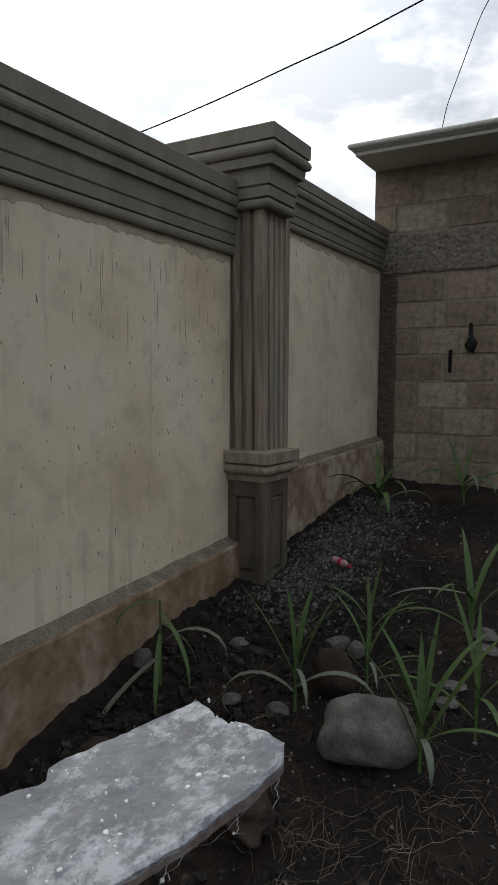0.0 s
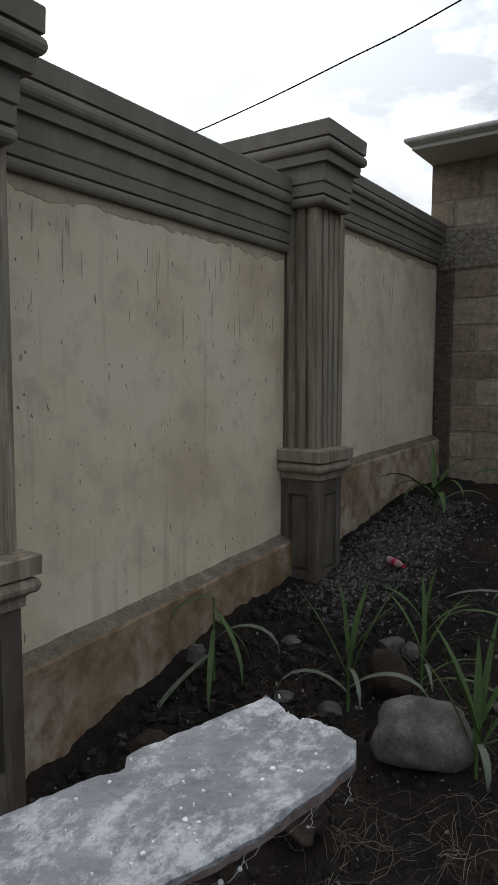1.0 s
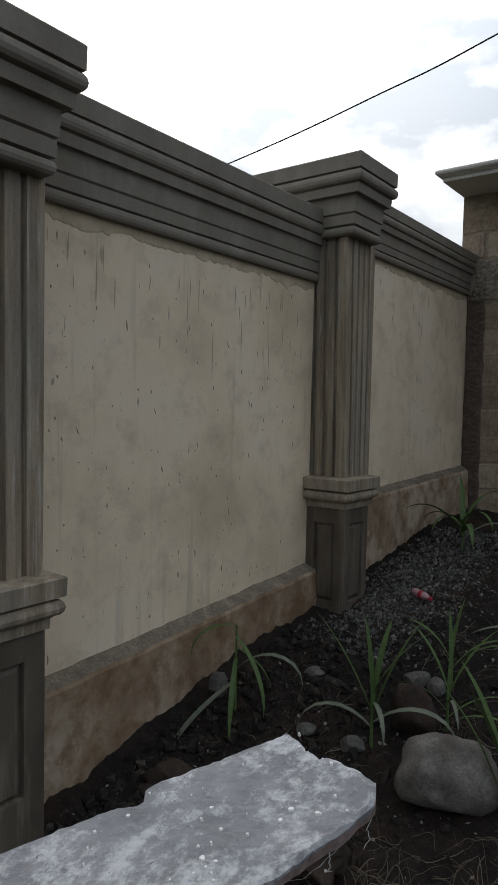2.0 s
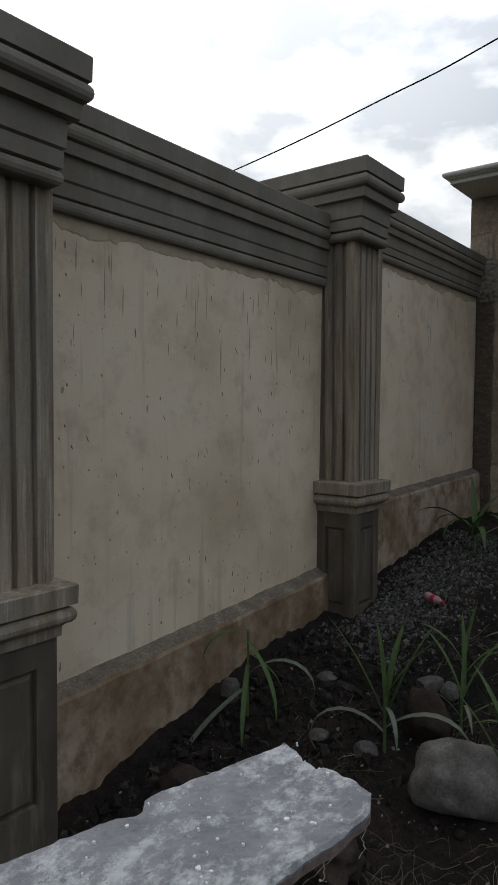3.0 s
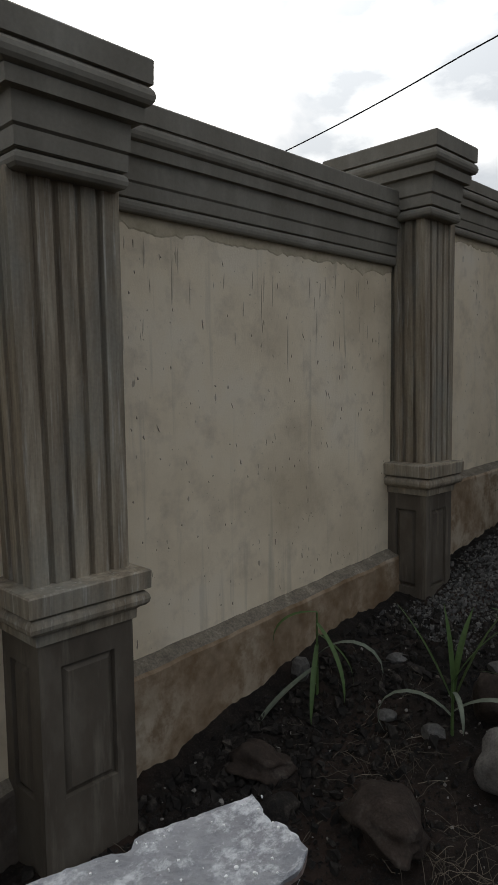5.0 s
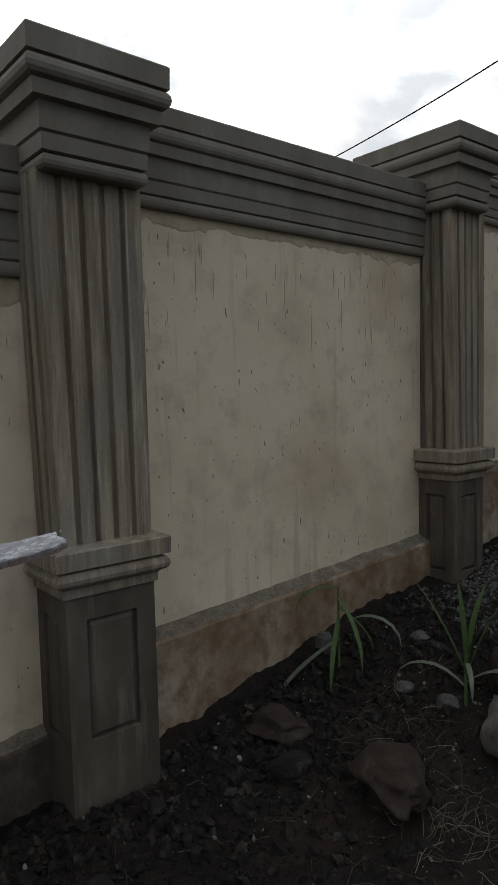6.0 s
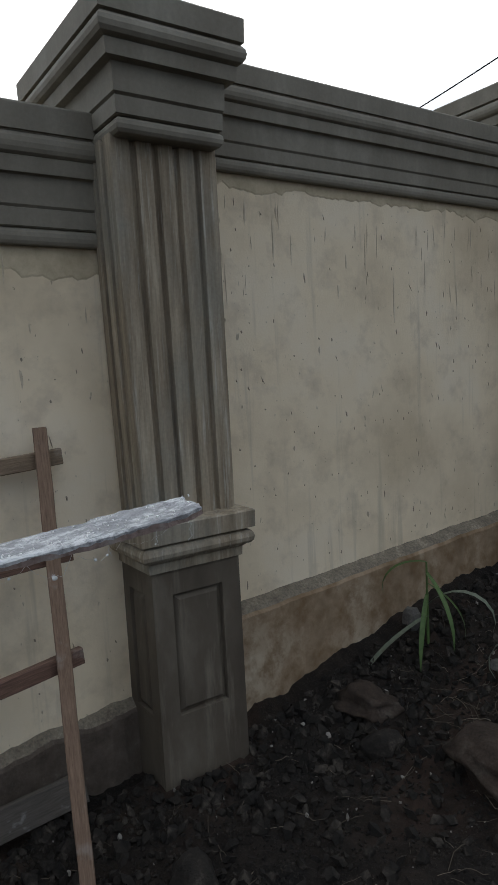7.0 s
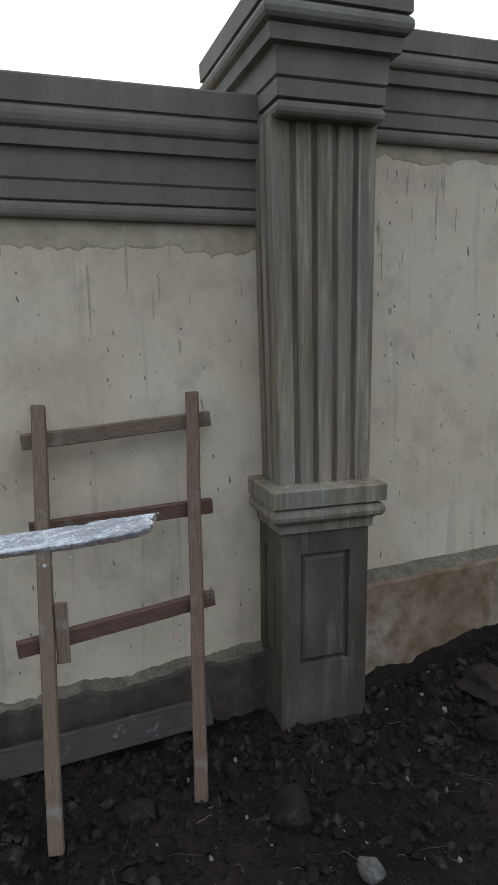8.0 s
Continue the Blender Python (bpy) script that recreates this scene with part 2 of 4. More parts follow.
def ledge(nt, b):
    fine, mid = tex(nt, 80, 7, 0.7), tex(nt, 10, 8, 0.7)
    c = ramp(nt, mid, [(0.3, (0.12, 0.10, 0.075)), (0.55, (0.20, 0.172, 0.13)), (0.75, (0.33, 0.285, 0.215))])
    c = blend(nt, 0.4, c, ramp(nt, fine, [(0.3, 0.15), (0.7, 0.85)]), "OVERLAY")
    nt.links.new(c, b.inputs["Base Color"])
    bump(nt, b, blend(nt, 0.5, fine, mid), 0.5, 0.01)


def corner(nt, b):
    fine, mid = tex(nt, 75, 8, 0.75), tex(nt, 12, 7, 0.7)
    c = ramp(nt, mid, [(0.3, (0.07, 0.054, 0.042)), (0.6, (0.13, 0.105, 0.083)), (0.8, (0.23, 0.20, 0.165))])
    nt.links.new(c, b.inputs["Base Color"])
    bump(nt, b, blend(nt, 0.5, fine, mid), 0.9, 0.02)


def brown_rock(nt, b):
    fine, mid = tex(nt, 90, 8, 0.7), tex(nt, 11, 7)
    c = ramp(nt, mid, [(0.3, (0.023, 0.017, 0.013)), (0.55, (0.042, 0.030, 0.022)), (0.75, (0.071, 0.059, 0.048))])
    c = blend(nt, 0.5, c, ramp(nt, fine, [(0.3, 0.15), (0.7, 0.85)]), "OVERLAY")
    nt.links.new(c, b.inputs["Base Color"])
    bump(nt, b, blend(nt, 0.5, fine, mid), 0.7, 0.012)


CEMENT, BRUSHED = mat("cement", cement, 0.75), mat("brushed_cement", brushed_cement, 0.8)
CREAM, PLINTH = mat("cream_render", cream), mat("stained_plinth", plinth)
BLOCK, MORTAR, ROUGHCAST = mat("sandcrete_block", block), mat("mortar", mortar), mat("roughcast", roughcast)
SOIL, ROCK, CLOD, GRAVEL = mat("soil", soil, 1.0), mat("rock", rock), mat("clod", clod, 1.0), mat("gravel", gravel)
STONE = mat("dull_stone", dull_stone)
PED = mat("damp_cement", damp_cement, 0.7)
LIMED = mat("lime_crust", limed)
GREYWOOD = mat("weathered_plank", old_wood((0.105, 0.092, 0.078), 0.6))
PINKWOOD = mat("reddish_board", old_wood((0.30, 0.225, 0.195), 1.0))
LEGWOOD = mat("brown_timber", old_wood((0.24, 0.16, 0.11), 0.25))
TIMBER, TIMBER_RED = mat("grey_timber", old_wood((0.25, 0.185, 0.125), 0.35)), mat("red_timber", old_wood((0.17, 0.102, 0.074), 0.3))
LEAF = mat("maize_leaf", leaf((0.085, 0.135, 0.042), (0.24, 0.25, 0.06)), 0.55)
DRYLEAF = mat("pale_leaf", leaf((0.16, 0.18, 0.13), (0.30, 0.29, 0.17)), 0.7)
STRAW = mat("straw", leaf((0.12, 0.098, 0.07), (0.24, 0.20, 0.145)), 0.8)
BLACK = mat("black_rubber", plain((0.012, 0.012, 0.013)), 0.5)
# near-black colour for the shade inside the wall slots
SLOT_SHADE = mat("slot_shade", plain((0.01, 0.009, 0.008)), 0.9)

LEDGE = mat("dusty_ledge", ledge)
SPLASH, RUN = mat("dried_mud", plain((0.28, 0.235, 0.175))), mat("drip_run", plain((0.52, 0.44, 0.325)))
COPING = mat("pale_concrete", plain((0.46, 0.45, 0.40)), 0.85)
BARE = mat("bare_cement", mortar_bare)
CORNER, BROWN = mat("corner_mortar", corner), mat("brown_rock", brown_rock)
FLAKE, PEBBLE = mat("lime_flake", plain((0.72, 0.72, 0.70))), mat("pebble", plain((0.24, 0.22, 0.19)))
BOTTLE, RED = mat("pink_plastic", plain((0.40, 0.25, 0.25)), 0.3), mat("red_plastic", plain((0.38, 0.03, 0.05)), 0.4)


# ---- helpers ----
def mesh_of(name, bm, material, smooth=False):
    me = bpy.data.meshes.new(name)
    bmesh.ops.recalc_face_normals(bm, faces=bm.faces)
    for f in bm.faces:
        f.smooth = smooth
    bm.to_mesh(me)
    bm.free()
    me.materials.append(material)
    return me


def part(name, bm, material, parent=None, label="", smooth=False):
    ob = new(name, mesh_of(name, bm, material, smooth))
    if parent:
        ob.parent = parent
    return tagged(ob, label)


def box(x0, x1, y0, y1, z0, z1, bevel=0.0, bm=None):
    own = bm is None
    bm = bm or bmesh.new()
    vs = [bm.verts.new((x, y, z)) for x in (x0, x1) for y in (y0, y1) for z in (z0, z1)]
    fs = [bm.faces.new([vs[i] for i in q]) for q in ((0, 1, 3, 2), (4, 6, 7, 5), (0, 4, 5, 1), (2, 3, 7, 6), (0, 2, 6, 4), (1, 5, 7, 3))]
    if bevel and own:
        bmesh.ops.recalc_face_normals(bm, faces=bm.faces)
        bmesh.ops.bevel(bm, geom=bm.edges[:], offset=bevel, segments=2, affect="EDGES")
    return bm


def stack(rings, bm=None):
    """Closed solid from rings of equal length, bottom to top."""
    bm = bm or bmesh.new()
    rows = [[bm.verts.new(p) for p in ring] for ring in rings]
    n = len(rows[0])
    for a, b in zip(rows, rows[1:]):
        for i in range(n):
            bm.faces.new((a[i], a[(i + 1) % n], b[(i + 1) % n], b[i]))
    bm.faces.new(rows[0][::-1])
    bm.faces.new(rows[-1])
    return bm


def rect_rings(prof, x0, x1, y0, y1):
    """Rings of a rectangle that grows outward by o at height z."""
    return [[(x0 - o, y0 - o, z), (x1 + o, y0 - o, z), (x1 + o, y1 + o, z), (x0 - o, y1 + o, z)] for o, z in prof]


def roll(o, z0, z1, bulge, n=6):
    """A half-round moulding between two heights."""
    return [(o + bulge * math.sin(math.pi * i / n), z0 + (z1 - z0) * (1 - math.cos(math.pi * i / n)) / 2) for i in range(n + 1)]


# ---- ground ----
GROUND_Y = ((-400, -0.9), (-60, -0.9), (-2, -0.2), (-0.2, -0.04), (1.0, 0.0), (1.75, 0.02), (2.0, 0.09), (2.6, 0.22), (3.5, 0.39), (4.0, 0.50), (4.3, 0.57), (5.45, 0.74), (5.8, 0.78), (60, 0.9), (500, 0.9))


def ground_base(x, y):
    z = 0.0
    for (a, za), (b, zb) in zip(GROUND_Y, GROUND_Y[1:]):
        if a <= y < b:
            z = za + (zb - za) * (y - a) / (b - a)
    # loose soil banked against the plinth
    bank = min(1.0, max(0.0, (y - 1.38) / 0.2)) * min(1.0, max(0.0, (3.9 - y) / 0.8))
    return z + 0.11 * bank * math.exp(-max(0.0, x + 1.69) / 0.16)


def ground_z(x, y):
    z = ground_base(x, y)
    near = max(0.0, 1 - max(abs(x + 0.2) - 1.6, abs(y - 2.5) - 4.0, 0) / 2)
    if near > 0:
        p = Vector((x, y, 0.0))
        z += near * (0.030 * noise.noise(p * 2.3) + 0.024 * noise.noise(p * 6.1) + 0.018 * noise.noise(p * 15.0) + 0.012 * noise.noise(p * 33.0))
    return z


def spread(a, b, step, far):
    mid, d, lo, hi = list(np.arange(a, b + 1e-6, step)), step, a, b
    while hi < far:
        d *= 1.35
        lo, hi = lo - d, hi + d
        mid = [lo] + mid + [hi]
    return mid


def build_ground():
    xs, ys = spread(-1.9, 1.7, 0.022, 400), spread(-0.4, 6.0, 0.022, 400)
    verts = [(x, y, ground_z(x, y)) for y in ys for x in xs]
    n = len(xs)
    faces = [(j * n + i, j * n + i + 1, (j + 1) * n + i + 1, (j + 1) * n + i) for j in range(len(ys) - 1) for i in range(n - 1)]
    me = bpy.data.meshes.new("ground")
    me.from_pydata(verts, [], faces)
    me.polygons.foreach_set("use_smooth", [True] * len(faces))
    me.materials.append(SOIL)
    tagged(new("ground", me), "dark bare soil rising beside the wall", "ground", kind="structure")


build_ground()

# ---- fence wall ----
WALL_X, WALL_BACK = -1.785, -1.985
P1, P2, PW, P2W, FAR_Y = 1.0, 3.69, 0.41, 0.325, 6.6
FACE = -1.5
BAYS = (  # y from, y to, cornice top and bottom, plinth height at both ends, plinth depth, wall face, start of the cornice
    (-3.2, P1 + 0.02, 2.73, 2.225, -0.07, 0.29, 0.05, -1.785, 0.015),
    (P1 + PW - 0.02, P2 + 0.02, 3.055, 2.60, 0.555, 0.705, 0.08, -1.785, 0.015),
    (P2 + P2W - 0.02, FAR_Y + 0.03, 3.315, 2.92, 1.10, 1.195, 0.08, -1.785, 0.015),
)
# moulding, from the bottom (0) to the top (1): how far it stands out, and its height
MOULD = roll(0.012, 0.0, 0.125, 0.024) + [(0.026, 0.132), (0.026, 0.135), (0.034, 0.138), (0.036, 0.268), (0.028, 0.272), (0.042, 0.292), (0.046, 0.50)] + \
    [(0.052, 0.506), (0.078, 0.512), (0.084, 0.625), (0.076, 0.632)] + roll(0.088, 0.640, 0.790, 0.026) + [(0.090, 0.795), (0.090, 0.800), (0.108, 0.804), (0.110, 0.985), (0.104, 1.0)]


def wall_bay(number, y0, y1, top, bot, pl0, pl1, deep, WALL_X, out):
    w = part("wall_%d" % number, box(WALL_BACK, WALL_X, y0, y1, -1.0, top - 0.01), CREAM)
    tagged(w, "cream rendered garden wall with drips and stains", "wall", kind="structure")
    # cornice along the wall head
    bm = bmesh.new()
    prof = [(WALL_X + out + 0.62 * o, bot + (top - bot) * z) for o, z in MOULD]
    prof = [(WALL_X + 0.004, bot)] + prof + [(WALL_BACK - 0.05, top), (WALL_BACK - 0.05, top - 0.10), (WALL_X + 0.004, top - 0.10)]
    a = [bm.verts.new((x, y0, z)) for x, z in prof]
    b = [bm.verts.new((x, y1, z)) for x, z in prof]
    for i in range(len(prof)):
        j = (i + 1) % len(prof)
        bm.faces.new((a[i], a[j], b[j], b[i]))
    bm.faces.new(a), bm.faces.new(b[::-1])
    c = part("cornice_%d" % number, bm, CEMENT)
    tagged(c, "grey cement cornice with rolled mouldings along the wall head", "cornice", kind="structure")
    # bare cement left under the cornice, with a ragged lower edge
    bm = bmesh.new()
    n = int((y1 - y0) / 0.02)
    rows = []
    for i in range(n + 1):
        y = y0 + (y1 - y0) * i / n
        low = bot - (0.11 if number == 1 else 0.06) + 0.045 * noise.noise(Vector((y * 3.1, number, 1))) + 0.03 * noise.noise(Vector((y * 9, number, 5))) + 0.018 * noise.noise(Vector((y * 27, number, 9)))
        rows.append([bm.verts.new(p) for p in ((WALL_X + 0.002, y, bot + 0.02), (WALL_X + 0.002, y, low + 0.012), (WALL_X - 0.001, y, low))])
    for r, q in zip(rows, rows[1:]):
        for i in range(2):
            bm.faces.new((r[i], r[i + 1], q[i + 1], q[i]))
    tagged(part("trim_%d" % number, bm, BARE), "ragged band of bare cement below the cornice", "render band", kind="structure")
    # plinth that climbs with the ground
    bm = bmesh.new()
    n = max(2, int((y1 - y0) / 0.03))
    rows = []
    rag = 0.03 if number == 1 else 0.008
    for i in range(n + 1):
        y = y0 + (y1 - y0) * i / n
        zt = pl0 + (pl1 - pl0) * i / n + rag * (noise.noise(Vector((y * 4, number, 0))) + 0.6 * noise.noise(Vector((y * 14, number, 0))))
        d = rag * (noise.noise(Vector((y * 5, number, 3))) + 0.7 * noise.noise(Vector((y * 17, number, 3))))
        x = WALL_X + deep + d
        rows.append([bm.verts.new(p) for p in ((WALL_X - 0.02, y, zt + 0.045), (x - 0.03, y, zt + 0.012), (x - 0.010, y, zt - 0.004), (x, y, zt - 0.02), (x + 0.004, y, zt - 0.15), (x + 0.012, y, zt - 0.40), (x + 0.02, y, -1.0), (WALL_X - 0.02, y, -1.0))])
    k = len(rows[0])
    for r, q in zip(rows, rows[1:]):
        for i in range(k):
            bm.faces.new((r[i], r[(i + 1) % k], q[(i + 1) % k], q[i])).material_index = 1 if i < 2 else 0
    bm.faces.new(rows[0]), bm.faces.new(rows[-1][::-1])
    p = part("plinth_%d" % number, bm, PLINTH if number > 1 else CORNER, smooth=False)
    p.data.materials.append(LEDGE)
    tagged(p, "projecting rendered plinth stained brown by splashed soil" if number > 1 else "rough unplastered plinth with crumbling top", "plinth", kind="structure")


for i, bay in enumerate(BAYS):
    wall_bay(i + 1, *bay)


def fluted(x_front, x_back, y0, y1, z0, z1, widen):
    """Square shaft with ribs and hollows on its front and sides."""
    def run(a, b, ribs, flip=False):
        w, g, pts = (b - a) / ribs, min(0.027, (b - a) / ribs * 0.36), [(a, -0.003), (a + 0.004, 0.0)]
        for k in range(1, ribs):
            q = a + k * w
            pts += [(q - g * 0.5, 0.0), (q - g * 0.46, -0.022), (q - g * 0.1, -0.030), (q + g * 0.30, -0.022), (q + g * 0.5, -0.001)]
        return pts + [(b - 0.004, 0.0), (b, -0.003)]
    ring = [(x_front + d, y) for y, d in run(y0, y1, 5)]
    ring += [(x_front - q, y1 + d) for q, d in run(0.0, x_front - x_back, 6)[1:]]
    ring += [(x_back, y0)]
    ring += [(x_back + q, y0 - d) for q, d in run(0.0, x_front - x_back, 6)[1:-1]]
    zs = [z0 + (z1 - z0) * i / 8 for i in range(9)]
    span = y1 - y0
    return stack([[(x, y - widen * (z - z0) / (z1 - z0) * (y1 - y) / span, z) for x, y in ring] for z in zs])


def face_quad(bm, a, b):
    for i in range(4):
        bm.faces.new((a[i], a[(i + 1) % 4], b[(i + 1) % 4], b[i]))


def panelled(put, a0, a1, z0, z1, h0, h1, m):
    """A face from a0 to a1 with a sunk field between heights h0 and h1; put(a, z, out) gives the place. Returns frame and field."""
    frame_bm, field_bm = bmesh.new(), bmesh.new()

    def ring(bm, i, zz0, zz1, out):
        return [bm.verts.new(put(a, z, out)) for a, z in ((a0 + i, zz0), (a1 - i, zz0), (a1 - i, zz1), (a0 + i, zz1))]
    r0, r1, r2 = ring(frame_bm, 0, z0, z1, 0), ring(frame_bm, m, h0, h1, 0), ring(frame_bm, m + 0.003, h0 + 0.003, h1 - 0.003, -0.020)
    face_quad(frame_bm, r0, r1), face_quad(frame_bm, r1, r2)
    f0, f1, f2 = ring(field_bm, m, h0, h1, -0.022), ring(field_bm, m + 0.010, h0 + 0.010, h1 - 0.010, -0.020), ring(field_bm, m + 0.030, h0 + 0.030, h1 - 0.030, -0.003)
    face_quad(field_bm, f0, f1), face_quad(field_bm, f1, f2)
    field_bm.faces.new(f2)
    return frame_bm, field_bm


def pilaster(y0, w, zc, base_z, label, behind, flare, shift, tall):
    """zc: height of the pedestal cap's upper edge."""
    x0, x1, y1 = -2.02, FACE, y0 + w
    root = tagged(new("pilaster"), label, "pilaster", "fence pilasters")
    root.location = (FACE, y0 + w / 2, base_z)
    inv = Matrix.Translation(-root.location)

    def add(name, bm, m, lab="", parent=root, smooth=False):
        ob = part(name, bm, m, None, lab, smooth)
        ob.parent = parent
        ob.matrix_parent_inverse = inv if parent is root else Matrix()
        return ob
    ped = add("pedestal", box(x0, x1 - 0.024, y0 + 0.024, y1 - 0.024, base_z - 0.6, zc - 0.19), PED)
    zb, zn = base_z - 0.6, zc - 0.19
    h0, h1 = zc - 0.815, zc - 0.30
    sides = ((lambda a, z, o: (x1 + o, a, z), y0, y1, 0.088 * w / 0.41), (lambda a, z, o: (a, y0 - o, z), x1 - 0.30, x1, 0.075), (lambda a, z, o: (a, y1 + o, z), x1 - 0.30, x1, 0.075))
    for put, a0, a1, m in sides:
        fb, pb = panelled(put, a0, a1, zb, zn, h0, h1, m)
        add("pedestal_face", fb, PED, "", ped)
        add("panel", pb, PED, "", ped)
    cap = [(-0.01, zc - 0.20), (0.012, zc - 0.198), (0.014, zc - 0.160), (0.02, zc - 0.155)] + roll(0.026, zc - 0.150, zc - 0.085, 0.028) + [(0.034, zc - 0.082), (0.034, zc - 0.079), (0.056, zc - 0.076), (0.058, zc - 0.006), (0.052, zc)]
    add("pedestal_cap", stack(rect_rings(cap, x0, x1, y0, y1)), BRUSHED)
    i = 0.008
    add("shaft", fluted(x1 - 0.045, x0, y0 + i + shift, y1 + flare + shift, zc - 0.01, zc + tall - 0.46, flare * 1.4), BRUSHED, "brushed cement shaft with vertical flutes")
    zs, zt = zc + tall - 0.475, zc + tall
    add("capital", stack(rect_rings([(o - 0.012, zs + (zt - zs) * z) for o, z in [(-0.02, 0.0)] + MOULD], x0 - behind, x1, y0, y1)), CEMENT)
    return root


pilaster(P1, PW, 1.13, 0.0, "grey cement pilaster with fluted shaft and panelled pedestal", 0.26, 0.025, 0.0, 1.94)
pilaster(P2, P2W, 1.325, 0.43, "grey cement pilaster with fluted shaft standing in gravel", 0.14, 0.03, 0.055, 2.02)


# ---- splashes on the plaster ----
def splashes(name, label, bay, count, seed, tall, wide, material, top_only=False):
    """Dried splashes and runs on one bay, each a thin blob of its own shape."""
    y0, y1, top, bot, pl0, pl1 = bay[:6]
    rnd = random.Random(seed)
    bm = bmesh.new()
    y0, y1 = max(y0, -0.6), y1
    for _ in range(count):
        y = rnd.uniform(y0 + 0.06, y1 - 0.06)
        low = pl0 + (pl1 - pl0) * (y - bay[0]) / (bay[1] - bay[0]) + 0.06
        h = rnd.uniform(*tall) * (0.35 + rnd.random() ** 2)
        z = rnd.uniform(bot - 0.55, bot - 0.08) if top_only else low + (bot - 0.12 - low) * rnd.random() ** 1.15
        w = rnd.uniform(*wide)
        lean = rnd.gauss(-0.12, 0.18) if not top_only else rnd.gauss(0, 0.03)
        z = max(z, low + h)
        ring, k = [], 9
        for i in range(k):
            a = 6.2832 * i / k
            r = rnd.uniform(0.6, 1.15)
            dz = math.cos(a) * h * 0.5 * r
            dy = math.sin(a) * w * 0.5 * r * (0.75 + 0.4 * rnd.random())
            ring.append(bm.verts.new((WALL_X + 0.0022, y + dy + dz * lean, z + dz)))
        mid = bm.verts.new((WALL_X + 0.0045, y, z))
        for i in range(k):
            bm.faces.new((ring[i], ring[(i + 1) % k], mid))
    tagged(part(name, bm, material), label, "splashes", kind="stuff")


for bay, seed, n in ((BAYS[0], 21, 70), (BAYS[1], 22, 150), (BAYS[2], 23, 50)):
    splashes("mud_splashes", "dark mud splashes dried on the cream wall", bay, n, seed, (0.012, 0.055), (0.004, 0.012), SPLASH)
    splashes("drip_runs", "long faint drip runs below the cornice", bay, n // 4, seed + 10, (0.10, 0.40), (0.005, 0.014), RUN, True)


# ---- block wall at the end ----
def coping():
    prof = [(0.0, 0.0), (0.0, 0.03), (-0.03, 0.045)] + [(-0.03 - 0.03 * math.sin(math.pi * i / 6), 0.05 + 0.055 * (1 - math.cos(math.pi * i / 6)) / 2) for i in range(7)] + [(0.02, 0.115)]
    bm = stack([[(-1.86 + o, 6.05 + o, 3.90 + z), (4.0, 6.05 + o, 3.90 + z), (4.0, 6.85, 3.90 + z), (-1.86 + o, 6.85, 3.90 + z)] for o, z in prof])
    ob = part("coping", bm, COPING)
    tagged(ob, "pale concrete roof slab with a rounded edge", "roof slab", kind="structure")


def end_wall():
    bm = box(-1.86, 4.0, FAR_Y + 0.004, FAR_Y + 0.24, 0.2, 3.91)
    box(-2.6, -1.862, FAR_Y + 0.03, FAR_Y + 0.22, 0.2, 3.05, 0.0, bm)
    w = part("wall_4", bm, MORTAR)
    tagged(w, "bare sandcrete block wall closing the plot", "wall", kind="structure")
    return w


coping()
END = end_wall()


def rough_slab(name, x0, x1, z0, z1, y, amp, seed, material, cells=0.02, edge=0.02):
    """A smeared coat with lumps, standing out from the plane y."""
    bm = bmesh.new()
    nx, nz = max(2, int((x1 - x0) / cells)), max(2, int((z1 - z0) / cells))
    g = []
    for j in range(nz + 1):
        row = []
        for i in range(nx + 1):
            x, z = x0 + (x1 - x0) * i / nx, z0 + (z1 - z0) * j / nz
            rim = i in (0, nx) or j in (0, nz)
            if rim:
                x += edge * noise.noise(Vector((x * 7, z * 7, seed)))
                z += edge * noise.noise(Vector((x * 7, z * 7, seed + 9)))
            p = Vector((x * 46, z * 46, seed))
            out = 0.004 if rim else amp * (0.75 + 0.8 * noise.noise(p) + 0.7 * noise.noise(p * 2.7))
            row.append(bm.verts.new((x, y - out, z)))
        g.append(row)
    for a, b in zip(g, g[1:]):
        for i in range(nx):
            bm.faces.new((a[i], a[i + 1], b[i + 1], b[i]))
    return part(name, bm, material, None, "", True)


tagged(rough_slab("trim_4", -1.84, 1.6, 2.865, 3.255, FAR_Y, 0.026, 3, ROUGHCAST, 0.012), "rough cast mortar band along the block wall", "mortar band", kind="structure")
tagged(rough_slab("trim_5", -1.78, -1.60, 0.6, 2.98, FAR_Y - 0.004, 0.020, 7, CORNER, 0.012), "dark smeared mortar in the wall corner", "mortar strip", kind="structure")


# ---- scaffold ----
BOARD_END = Vector((0.4825, 0.1231, 1.6223))
BOARD_X = Vector((-0.508, -0.861, -0.189)).normalized()
BOARD_Z = Vector((-0.10, -0.16, 1.0)).normalized()
BOARD_Y = BOARD_X.cross(BOARD_Z).normalized()
BOARD_LONG, BOARD_WIDE, BOARD_THICK = 1.40, 0.069, 0.0064


def board_place(s, v, w=0.0):
    """A place on the board: s along from its free end, v across, w above its top."""
    return BOARD_END + BOARD_X * s + BOARD_Y * v + BOARD_Z * w


